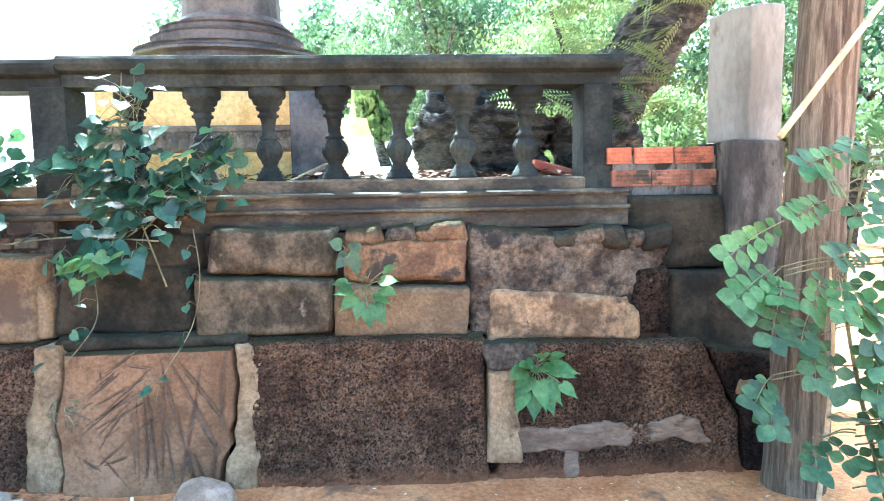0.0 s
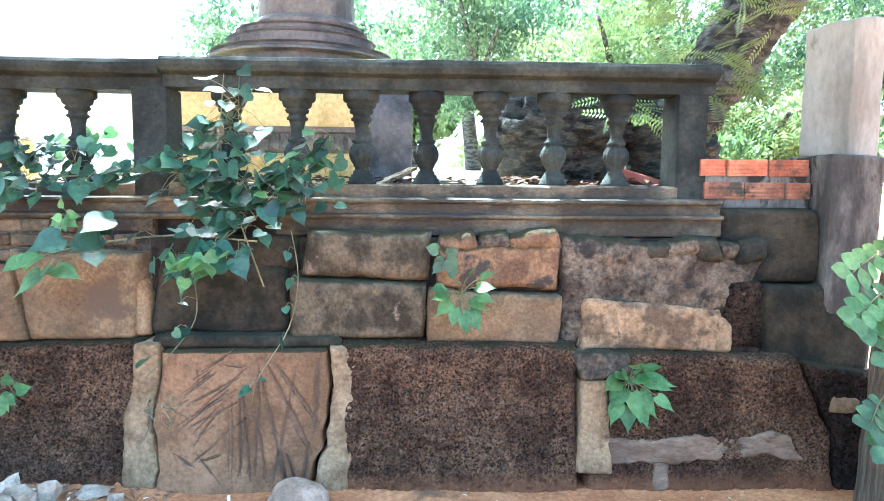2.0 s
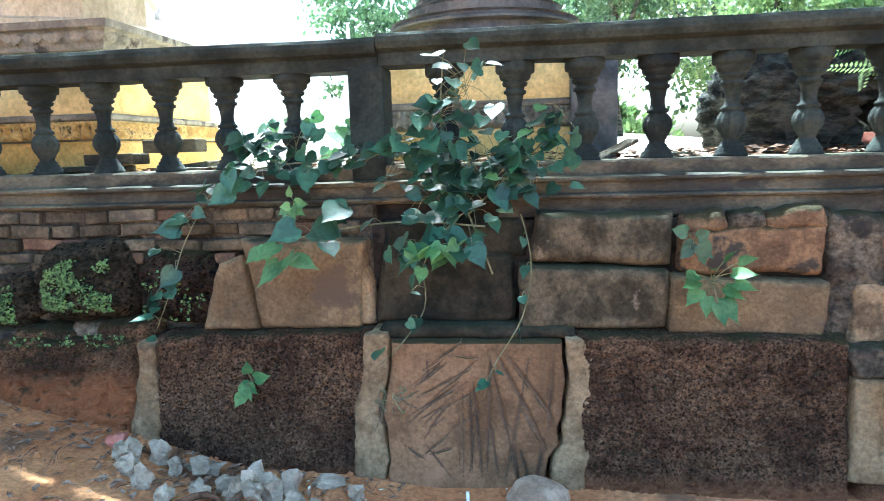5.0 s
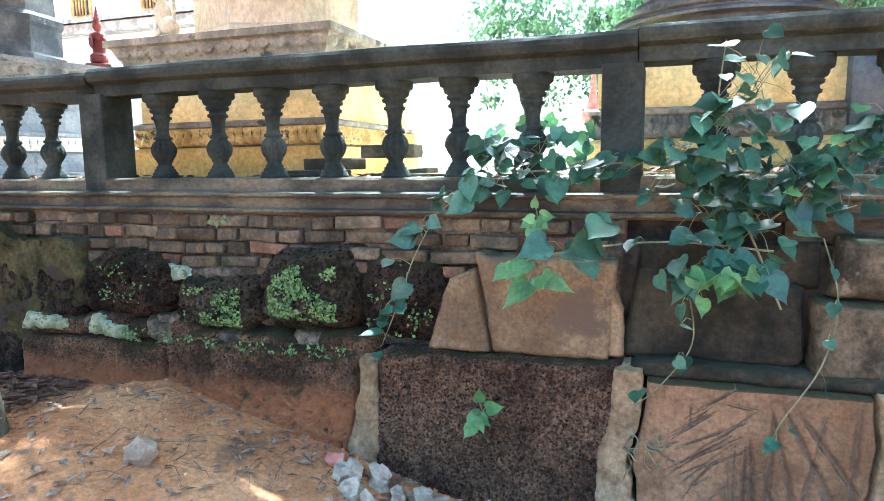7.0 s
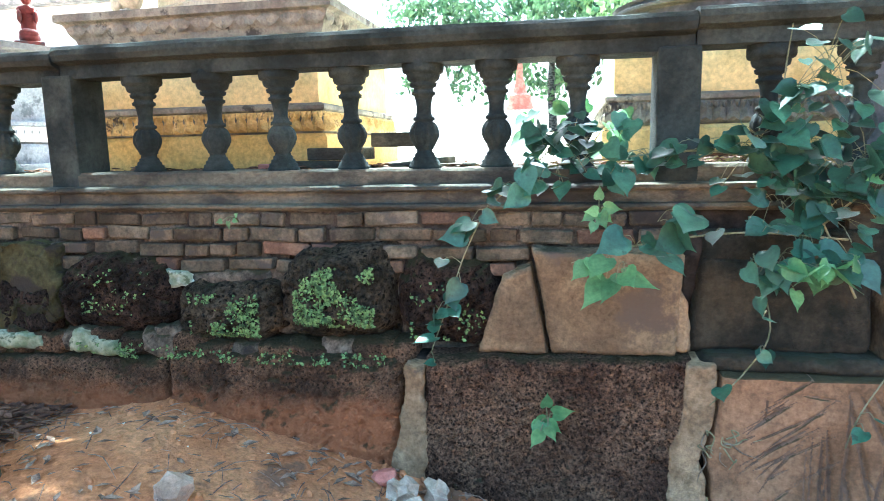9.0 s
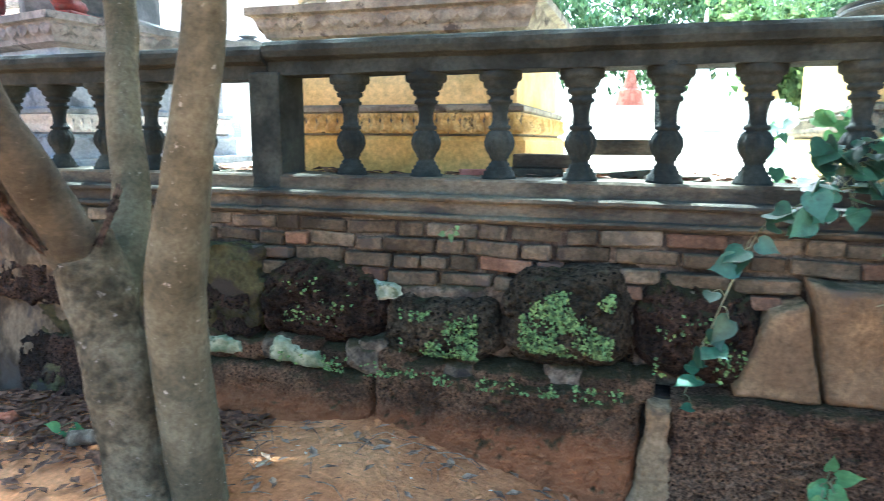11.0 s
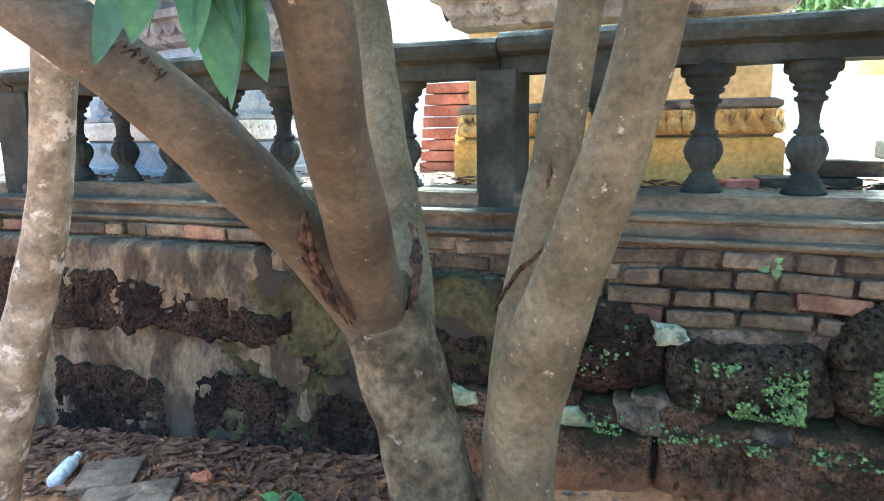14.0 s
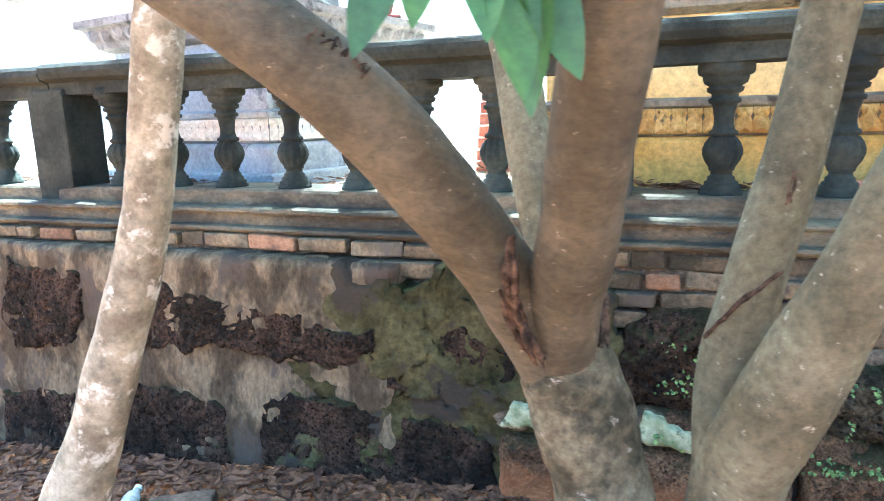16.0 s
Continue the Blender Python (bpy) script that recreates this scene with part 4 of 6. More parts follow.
def petals(cx, cy, half, z, height, count, bulge=0.02, up=True):
    """A row of lotus petals along the two visible sides and the back ones."""
    verts, faces = [], []
    outline = [(-0.46, 0.0), (-0.5, 0.45), (-0.3, 0.8), (0.0, 1.0), (0.3, 0.8), (0.5, 0.45), (0.46, 0.0)]
    w = 2 * half / count
    for side in range(4):
        m = Matrix.Rotation(side * math.pi / 2, 3, "Z")
        for k in range(count):
            c = -half + (k + 0.5) * w
            b = len(verts)
            for a, v in outline:
                zz = z + height * (v if up else 1 - v)
                q = m @ Vector((c + a * w, -half - 0.002, 0))
                verts.append((cx + q.x, cy + q.y, zz))
            for f, o in ((0.35, 1.0), (0.7, 0.8)):
                q = m @ Vector((c, -half - bulge * o, 0))
                verts.append((cx + q.x, cy + q.y, z + height * (f if up else 1 - f)))
            i, j = b + 7, b + 8
            faces += [(b, i, b + 1), (b + 1, i, j), (b + 1, j, b + 2), (b + 2, j, b + 3), (b + 3, j, b + 4), (b + 4, j, b + 5), (b + 5, j, i), (b + 5, i, b + 6), (b, b + 6, i)]
    return verts, faces


def stupa(cx, cy, half, wall_mat, band_mat, cornice_mat, body_mat, label, body_r, cornice=True):
    s = holder("stupa", (cx, cy, 1.36), label, "stupa", "stupas on the terrace")
    part("base", square_ring([(half + 0.05, 1.33), (half + 0.05, 1.56), (half + 0.03, 1.58), (half, 1.585)], cx, cy), wall_mat, s, smooth=False)
    part("band", square_ring([(half + 0.005, 1.583), (half + 0.02, 1.60), (half + 0.02, 1.70), (half + 0.035, 1.71), (half + 0.035, 1.73), (half, 1.745)], cx, cy), grimy_paint if band_mat is gold_paint else band_mat, s, smooth=False)
    v, f = petals(cx, cy, half + 0.02, 1.595, 0.105, 22, 0.03)
    v2, f2 = petals(cx, cy, half + 0.034, 1.597, 0.055, 22, 0.022)
    v3, f3 = petals(cx, cy, half + 0.022, 1.655, 0.045, 44, 0.024, False)
    for v4, f4 in ((v2, f2), (v3, f3)):
        f += [tuple(q + len(v) for q in face) for face in f4]
        v += v4
    tagged(raw("petal_frieze", v, f, white_paint if band_mat is blue_paint else band_mat, s, "moulded lotus petals", smooth=False), kind="stuff")
    part("drum", square_ring([(half - 0.01, 1.742), (half - 0.01, 2.08)], cx, cy), wall_mat if wall_mat is blue_paint else cream_paint, s, smooth=False)
    top = 2.1
    if cornice:
        part("cornice", square_ring([(half, 2.078), (half + 0.05, 2.10), (half + 0.06, 2.13), (half + 0.10, 2.20), (half + 0.13, 2.21), (half + 0.13, 2.25), (half - 0.1, 2.26)], cx, cy), cornice_mat, s, smooth=False)
        v, f = petals(cx, cy, half + 0.085, 2.13, 0.075, 12, 0.02, False)
        tagged(raw("petal_cornice", v, f, cornice_mat, s, smooth=False), kind="stuff")
        top = 2.255
    r = body_r
    prof = [(r * 1.05, top - 0.03), (r * 1.05, top + 0.07), (r, top + 0.09), (r, top + 0.28), (r * 1.04, top + 0.31), (r * 1.04, top + 0.36), (r * 0.92, top + 0.4), (r * 0.9, top + 0.6), (r * 0.86, top + 0.95), (r * 0.7, top + 1.25), (r * 0.5, top + 1.45), (r * 0.45, top + 1.6),
            (r * 0.5, top + 1.63), (r * 0.36, top + 1.7), (r * 0.3, top + 2.1), (r * 0.18, top + 2.6), (r * 0.05, top + 3.3)]
    part("bell", lathe(prof, 8 if cornice else 24, at=(cx, cy, 0)), body_mat, s, "bell-shaped body", smooth=False)
    return s


stupa(-3.97, 4.55, 0.67, yellow_paint, gold_paint, grimy_paint, bell_plaster, "yellow stupa base with gilded lotus frieze and cream bell", 0.58)
y1 = stupa(-1.10, 4.75, 0.68, cream_paint, grimy_paint, dark_stupa, dark_stupa, "cream stupa base blackened below a dark bell", 0.36, cornice=False)
for k, (a, b, c) in enumerate(((0.66, 2.05, 2.13), (0.60, 2.13, 2.22), (0.63, 2.22, 2.27), (0.52, 2.27, 2.36), (0.46, 2.36, 2.42))):
    part("tier", lathe([(a, b), (a, b + 0.015), (a - 0.03, b + 0.03), (a - 0.03, c - 0.01), (a - 0.01, c)], 28, at=(-1.13, 4.75, 0)), dark_stupa, y1, smooth=False)
part("stained_corner", box_bm(-0.62, -0.365, 3.985, 4.2, 1.36, 2.06, 0.01), dark_stupa, y1, "mould-black corner pier", smooth=False)
b3 = stupa(-6.39, 4.34, 0.60, blue_paint, blue_paint, grey_stupa, dark_stupa, "blue-grey painted stupa with white-edged lotus frieze", 0.44)
part("step", box_bm(-7.12, -5.66, 3.61, 5.07, 1.34, 1.44, 0.01), blue_paint, b3, smooth=False)
b3.rotation_euler.z = radians(-12)

stack = holder("tile_stack", (-4.95, 4.7, 1.37), "stepped pile of red clay floor tiles", "tiles")
for k in range(8):
    part("tile", box_bm(-5.14 + 0.004 * k, -4.72 - 0.018 * k, 4.45 + 0.01 * k, 4.85, 1.375 + 0.066 * k, 1.435 + 0.066 * k, 0.006), tile_red, stack, smooth=False)
pedestal = holder("yellow_pedestal", (-4.72, 4.35, 1.37), "small yellow pedestal beside the stupa", "pedestal")
part("block", box_bm(-4.82, -4.66, 4.2, 4.5, 1.36, 1.60, 0.01), yellow_paint, pedestal, smooth=False)


def blob(bm, at, size, sub=2, rot=0.0):
    bmesh.ops.create_icosphere(bm, subdivisions=sub, radius=1, matrix=Matrix.LocRotScale(at, Euler((0, rot, 0)), size))


def kneeler(x, y, z, k, yaw, material, label):
    bm = bmesh.new()
    blob(bm, (0, 0, 0.07 * k), (0.10 * k, 0.15 * k, 0.07 * k))
    blob(bm, (0, -0.09 * k, 0.10 * k), (0.09 * k, 0.07 * k, 0.05 * k))
    blob(bm, (0, 0.04 * k, 0.23 * k), (0.075 * k, 0.06 * k, 0.15 * k))
    blob(bm, (0, 0.02 * k, 0.34 * k), (0.095 * k, 0.05 * k, 0.05 * k))
    blob(bm, (0, 0.0, 0.45 * k), (0.05 * k, 0.055 * k, 0.065 * k))
    for i in range(5):
        blob(bm, (0, 0.0, (0.5 + 0.035 * i) * k), ((0.045 - 0.009 * i) * k, (0.045 - 0.009 * i) * k, 0.03 * k), 1)
    for s in (-1, 1):
        blob(bm, (s * 0.07 * k, -0.04 * k, 0.27 * k), (0.025 * k, 0.06 * k, 0.075 * k), 1)
    box_bm(-0.13 * k, 0.13 * k, -0.17 * k, 0.17 * k, -0.03 * k, 0.02 * k, 0.01, bm)
    ob = part("statue", bm, material)
    ob.matrix_basis = pose(x, y, z, 0, 0, yaw)
    tagged(ob, label, "statue")


def lion(x, y, z, k):
    bm = bmesh.new()
    box_bm(-0.19 * k, 0.19 * k, -0.11 * k, 0.11 * k, -0.01, 0.04 * k, 0.01, bm)
    blob(bm, (-0.06 * k, 0, 0.13 * k), (0.13 * k, 0.09 * k, 0.1 * k))
    blob(bm, (0.04 * k, 0, 0.25 * k), (0.10 * k, 0.085 * k, 0.17 * k), 2, 0.25)
    blob(bm, (0.09 * k, 0, 0.45 * k), (0.09 * k, 0.08 * k, 0.1 * k))
    blob(bm, (0.17 * k, 0, 0.43 * k), (0.05 * k, 0.05 * k, 0.045 * k))
    for s in (-1, 1):
        blob(bm, (0.11 * k, s * 0.05 * k, 0.15 * k), (0.032 * k, 0.032 * k, 0.13 * k), 1)
        blob(bm, (0.02 * k, s * 0.08 * k, 0.09 * k), (0.09 * k, 0.035 * k, 0.05 * k), 1)
        blob(bm, (0.06 * k, s * 0.055 * k, 0.54 * k), (0.02 * k, 0.015 * k, 0.03 * k), 1)
    for i in range(5):
        blob(bm, (-0.17 * k, 0, (0.12 + 0.06 * i) * k), (0.025 * k, 0.022 * k, 0.04 * k), 1)
    ob = part("statue", bm, bell_plaster)
    ob.matrix_basis = pose(x, y, z, 0, 0, 155)
    tagged(ob, "cream stone seated lion statue on the stupa's cornice", "statue")


lion(-4.50, 4.02, 2.27, 0.68)
kneeler(-5.82, 4.74, 2.285, 0.72, 40, red_paint, "red-painted kneeling figure statue with a pointed headdress")
kneeler(-6.06, 3.86, 2.285, 0.8, 10, red_paint, "red-painted kneeling figure statue at the stupa's corner")
kneeler(-6.92, 4.05, 2.285, 0.75, -20, red_paint, "weathered red-brown kneeling figure statue")

lantern = holder("garden_urn", (-6.4, 6.2, 1.4), "small dark urn on a pillar", "urn")
part("pillar", box_bm(-6.47, -6.33, 6.13, 6.27, 1.35, 2.28, 0.01), white_paint, lantern, smooth=False)
part("bowl", lathe([(0.05, 2.27), (0.09, 2.33), (0.12, 2.45), (0.13, 2.47), (0.05, 2.5), (0.09, 2.52)], 12, at=(-6.4, 6.2, 0)), dark_stupa, lantern)

# far hall with barred windows
hall = holder("temple_hall", (-16, 16, 1.7), "large cream-white temple hall with barred windows and tiled eaves", "building")
part("wall", box_bm(-34, -9.2, 14.0, 22, 1.2, 9.5, 0.02), white_paint, hall, smooth=False)
part("porch_wall", box_bm(-34, -8.7, 12.2, 14.0, 1.2, 4.4, 0.02), white_paint, hall, smooth=False)
part("eave", box_bm(-34, -8.5, 11.9, 14.1, 4.4, 4.62, 0.03), roof_grey, hall, smooth=False)
tv, tf = [], []
for k in range(140):
    a = -34 + 0.18 * k
    b = len(tv)
    for y, z in ((11.8, 4.62), (14.05, 5.05)):
        for i in range(5):
            q = math.pi * i / 4
            tv.append((a + 0.08 - 0.085 * math.cos(q), y, z + 0.09 * math.sin(q)))
    tf += [(b + i, b + i + 1, b + i + 6, b + i + 5) for i in range(4)] + [(b, b + 1, b + 2, b + 3, b + 4)]
tagged(raw("roof_tiles", tv, tf, roof_grey, hall, "rows of grey half-round roof tiles", smooth=False), kind="stuff")
part("roof", box_bm(-35, -8.2, 13.4, 22.6, 9.5, 9.9, 0.05), tile_red, hall, smooth=False)
for k in range(9):
    x = -11.3 - 2.25 * k
    w = part("window", box_bm(x - 0.34, x + 0.34, 13.95, 14.02, 5.3, 6.7, 0.02), gold_paint, hall, "gilded window frame", smooth=False)
    part("pane", box_bm(x - 0.26, x + 0.26, 13.94, 13.953, 5.38, 6.62, 0.0), dark_stupa, w, "dark opening", smooth=False)
    for i in range(5):
        part("bar", lathe([(0.022, 5.38), (0.03, 5.7), (0.022, 6.0), (0.03, 6.3), (0.022, 6.62)], 8, at=(x - 0.2 + 0.1 * i, 13.92, 0)), gold_paint, w)

fence = holder("picket_fence", (4.4, 11.0, 1.0), "low white picket fence under the trees, far off", "fence")
for k in range(22):
    x = 3.4 + 0.11 * k
    part("picket", box_bm(x - 0.03, x + 0.03, 10.98, 11.0, 0.2, 1.95, 0.006, segments=1), white_paint, fence, smooth=False)
for z in (1.25, 1.7):
    part("fence_rail", box_bm(3.3, 5.85, 11.003, 11.03, z, z + 0.06, 0.004, segments=1), white_paint, fence, smooth=False)

# small far stupas
for x, y, h, mt, lb in ((-5.2, 17, 3.0, white_paint, "small white stupa with a thin spire, far off"), (-3.4, 19, 2.6, tile_red, "small red-topped stupa, far off"), (-1.7, 18, 2.9, white_paint, "small white stupa with a thin spire, far off"),
                        (0.3, 20, 2.6, white_paint, "small white stupa with a thin spire, far off"), (-0.9, 14.5, 1.5, cream_paint, "small cream shrine among plants")):
    s = holder("small_stupa", (x, y, terrace_z(x, y)), lb, "stupa", "far small stupas")
    z0 = terrace_z(x, y) - 0.05
    part("base", square_ring([(0.5, z0), (0.5, z0 + 0.3), (0.42, z0 + 0.32), (0.42, z0 + 0.7)], x, y), white_paint, s, smooth=False)
    part("spire", lathe([(0.4, z0 + 0.7), (0.34, z0 + 0.9), (0.3, z0 + 1.1), (0.2, z0 + 0.45 * h), (0.1, z0 + 0.6 * h), (0.03, z0 + h)], 12, at=(x, y, 0)), mt, s, smooth=False)


# ---- trees ----
def foliage(name, centre, size, count, leaf, material, parent, seed, label="", clumps=40, hang=0.0):
    g = random.Random(seed)
    verts, faces = [], []
    cl = []
    for _ in range(clumps):
        d = Vector((g.gauss(0, 1), g.gauss(0, 1), g.gauss(0, 1))).normalized() * g.uniform(0.35, 1.0)
        cl.append((Vector((centre[0] + d.x * size[0], centre[1] + d.y * size[1], centre[2] + d.z * size[2])), g.uniform(0.18, 0.36)))
    for _ in range(count):
        c, r = g.choice(cl)
        d = Vector((g.gauss(0, 1), g.gauss(0, 1), g.gauss(0, 0.8)))
        p = c + Vector((d.x * size[0], d.y * size[1], d.z * size[2])) * r * 0.45
        e = Euler((g.uniform(-1.1, 1.1) - hang, g.uniform(-1.1, 1.1), g.uniform(0, 6.3))).to_matrix()
        s = leaf * g.uniform(0.6, 1.3)
        b = len(verts)
        for a, v in ((0, 0), (0.3, 0.45), (0, 1), (-0.3, 0.45)):
            verts.append(p + e @ Vector((a * s, 0.06 * s * (a != 0), v * s)))
        faces += [(b, b + 1, b + 2), (b, b + 2, b + 3)]
    return tagged(raw(name, verts, faces, material, parent, label, smooth=False), kind="stuff")


def far_tree(x, y, h, r, material, seed, label, count=2600, leaf=0.3, low=0.35):
    z0 = terrace_z(x, y) if x < 1.5 else ground_z(x, y)
    t = holder("tree", (x, y, z0), label, "tree", "background trees")
    g = random.Random(seed)
    bm = tube([(x, y, z0 - 0.1), (x + g.uniform(-.2, .2), y, z0 + h * 0.3), (x + g.uniform(-.4, .4), y, z0 + h * 0.65)], [0.16, 0.12, 0.05], 8, 0.1)
    for k in range(4):
        a = g.uniform(0, 6.3)
        tube([(x, y, z0 + h * (0.25 + 0.1 * k)), (x + math.cos(a) * r * 0.4, y + math.sin(a) * r * 0.4, z0 + h * (0.4 + 0.1 * k)), (x + math.cos(a) * r * 0.8, y + math.sin(a) * r * 0.8, z0 + h * (0.5 + 0.1 * k))], [0.06, 0.045, 0.02], 6, 0.1, bm)
    part("trunk", bm, bark_dark, t)
    foliage("crown", (x, y, z0 + h * (low + 1) / 2), (r, r, h * (1 - low) / 2), count, leaf, material, t, seed, clumps=60)


for k, (x, y, h, r, mt) in enumerate(((0.8, 12.5, 4.6, 1.9, leaf_far), (2.9, 10.5, 4.2, 1.7, leaf_lime), (4.6, 12, 5.5, 2.2, leaf_far), (6.8, 9.5, 5.0, 2.2, leaf_far), (3.6, 7.4, 2.4, 1.1, leaf_lime), (6.2, 6.4, 3.6, 1.6, leaf_far), (9.5, 7.5, 5.2, 2.4, leaf_far),
                                      (-2.6, 24, 6.0, 2.6, leaf_far), (-6.5, 25, 6.2, 2.6, leaf_far), (0.6, 23, 5.6, 2.6, leaf_lime), (4.5, 20, 7.5, 3.4, leaf_far), (9.5, 16, 8, 3.6, leaf_lime), (13, 11, 7, 3.4, leaf_far), (-0.2, 16.5, 2.6, 1.1, leaf_lime), (1.7, 17, 2.4, 1.2, leaf_lime))):
    far_tree(x, y, h, r, mt, 100 + k, "leafy green tree beyond the terrace" if mt is leaf_far else "light green bushy tree beyond the terrace", low=0.12 if h < 3.5 else 0.2, count=15000 if y < 13.1 else 4500, leaf=0.085 if y < 13.1 else 0.24)

# gnarled stump and leaning trunk behind the balustrade's end
root = holder("gnarled_tree", (1.0, 4.1, 1.37), "gnarled old tree with swollen roots and a leaning trunk", "tree")
for k, (x, y, z, a, b, c) in enumerate(((0.42, 4.15, 1.66, 0.26, 0.25, 0.36), (0.68, 4.25, 1.76, 0.34, 0.3, 0.26), (0.98, 4.3, 1.84, 0.34, 0.3, 0.17), (0.72, 4.2, 1.48, 0.22, 0.24, 0.16), (1.3, 4.2, 1.62, 0.24, 0.3, 0.36))):
    bm = bmesh.new()
    bmesh.ops.create_icosphere(bm, subdivisions=5, radius=1)
    for v in bm.verts:
        d = v.co.normalized()
        q = Vector((d.x * 1.6 + k * 5, d.y * 1.6, d.z * 3.2))
        f = 1 + 0.22 * noise.noise(q) + 0.2 * (1 - 2 * abs(noise.noise(q * 2.1))) + 0.1 * (1 - 2 * abs(noise.noise(q * 5))) - 0.1
        v.co = Vector((x + d.x * a * f, y + d.y * b * f, z + d.z * c * f))
    part("root", bm, bark_dark, root, "knotted swollen root", smooth=True)
part("trunk", tube([(1.2, 4.2, 1.5), (1.32, 4.1, 1.85), (1.52, 4.05, 2.15), (1.72, 4.0, 2.45), (1.95, 3.95, 2.9), (2.1, 3.9, 3.8)], [0.26, 0.22, 0.2, 0.2, 0.19, 0.17], 40, 0.3, per=14, seed=8, lump=7), bark_dark, root, "leaning ribbed trunk")
part("limb", tube([(1.5, 4.05, 2.12), (1.75, 4.2, 2.3), (2.0, 4.3, 2.45)], [0.1, 0.09, 0.07], 14, 0.2, seed=2), bark_dark, root)
g2 = random.Random(21)
fv, ff = [], []
for k in range(120):
    p = Vector((g2.uniform(0.75, 1.75), g2.uniform(3.5, 3.95), g2.uniform(1.7, 2.75)))
    d = Vector((g2.uniform(-1, 1), g2.uniform(-0.6, 0.2), g2.uniform(-0.7, 0.25))).normalized()
    s = d.cross(Vector((0, 0.5, 1))).normalized()
    for i in range(12):
        for sg in (-1, 1):
            q = p + d * 0.02 * i
            e = q + s * sg * 0.055 * (1 - abs(i - 6) / 11) + d * 0.012
            b = len(fv)
            fv += [q, q + (e - q) * 0.5 + d * 0.008, e, q + (e - q) * 0.5 - d * 0.006]
            ff.append((b, b + 1, b + 2, b + 3))
tagged(raw("feathery_leaves", fv, ff, leaf_lime, root, "feathery compound leaves", smooth=False), kind="stuff")
# crown out of view, made large and dense to shade the ground at the right
foliage("crown", (2.2, 5.0, 4.5), (2.5, 1.9, 0.9), 9000, 0.22, leaf_unseen_crown, root, 31)

# the many-stemmed tree before the wall
tree = holder("many_stemmed_tree", (-4.05, 2.15, 0.36), "smooth grey-brown tree forking into several stems before the wall", "tree")
part("trunk", tube([(-4.08, 2.2, 0.2), (-4.12, 2.16, 0.45), (-4.13, 2.14, 0.65), (-4.155, 2.12, 0.85), (-4.2, 2.13, 1.02), (-4.25, 2.14, 1.18), (-4.28, 2.13, 1.3)], [0.135, 0.112, 0.102, 0.1, 0.102, 0.1, 0.07], 32, 0.16, per=12, seed=1, lump=9), bark_rough, tree, "rough dark lower trunk")
part("trunk", tube([(-3.99, 2.26, 0.2), (-3.965, 2.21, 0.45), (-3.945, 2.16, 0.75), (-3.925, 2.12, 1.0), (-3.87, 2.06, 1.2), (-3.8, 2.02, 1.4), (-3.73, 1.99, 1.6), (-3.68, 1.98, 1.8), (-3.65, 1.97, 2.0), (-3.55, 1.93, 2.5), (-3.35, 1.85, 3.3)],
                    [0.1, 0.09, 0.084, 0.086, 0.078, 0.064, 0.056, 0.052, 0.05, 0.045, 0.035], 28, 0.09, per=9, seed=2), bark, tree)
for pts, rr, sd in (
        ([(-4.28, 2.12, 1.18), (-4.32, 2.05, 1.32), (-4.36, 1.95, 1.45), (-4.43, 1.84, 1.59), (-4.54, 1.74, 1.74), (-4.73, 1.69, 1.89), (-5.0, 1.68, 2.05), (-5.6, 1.6, 2.4)], [0.06, 0.068, 0.068, 0.067, 0.066, 0.064, 0.06, 0.05], 3),
        ([(-4.265, 2.12, 1.19), (-4.255, 2.08, 1.27), (-4.24, 2.02, 1.36), (-4.2, 1.9, 1.5), (-4.17, 1.78, 1.65), (-4.14, 1.7, 1.8), (-4.12, 1.62, 1.95), (-4.0, 1.35, 2.6)], [0.06, 0.07, 0.068, 0.062, 0.059, 0.057, 0.056, 0.045], 4),
        ([(-4.22, 2.18, 1.05), (-4.28, 2.32, 1.22), (-4.34, 2.42, 1.4), (-4.4, 2.47, 1.6), (-4.45, 2.53, 1.8), (-4.51, 2.61, 2.0), (-4.7, 2.75, 2.7)], [0.07, 0.068, 0.062, 0.058, 0.056, 0.055, 0.05], 5),
        ([(-3.94, 2.13, 1.02), (-3.945, 2.2, 1.2), (-3.91, 2.19, 1.4), (-3.87, 2.18, 1.6), (-3.84, 2.18, 1.8), (-3.81, 2.19, 2.0), (-3.72, 2.25, 2.6)], [0.07, 0.062, 0.054, 0.05, 0.048, 0.047, 0.04], 6)):
    part("stem", tube(pts, rr, 24, 0.08, per=9, seed=sd), bark_brown if sd in (3, 4) else bark, tree)
marks = bmesh.new()
g5 = random.Random(4)
A, B, out = Vector((-4.532, 1.693, 1.803)), Vector((-4.468, 1.732, 1.750)), Vector((0.72, -0.41, 0.56)).normalized()
along = (B - A).normalized()
across = out.cross(along).normalized()
for k in range(11):
    p = A.lerp(B, (k + 0.5) / 11) + across * g5.uniform(-0.016, 0.016) + out * 0.002
    tip = [p + along * g5.uniform(-0.006, 0.006) + across * g5.uniform(-0.018, 0.018) for _ in range(3)]
    tube([tuple(p), *(tuple(q) for q in tip)], [0.0012, 0.002, 0.0019, 0.001], 5, bm=marks, per=4)
tagged(part("carved_marks", marks, bark_wound, tree, "dark healed scratches carved in the bark"), kind="stuff")


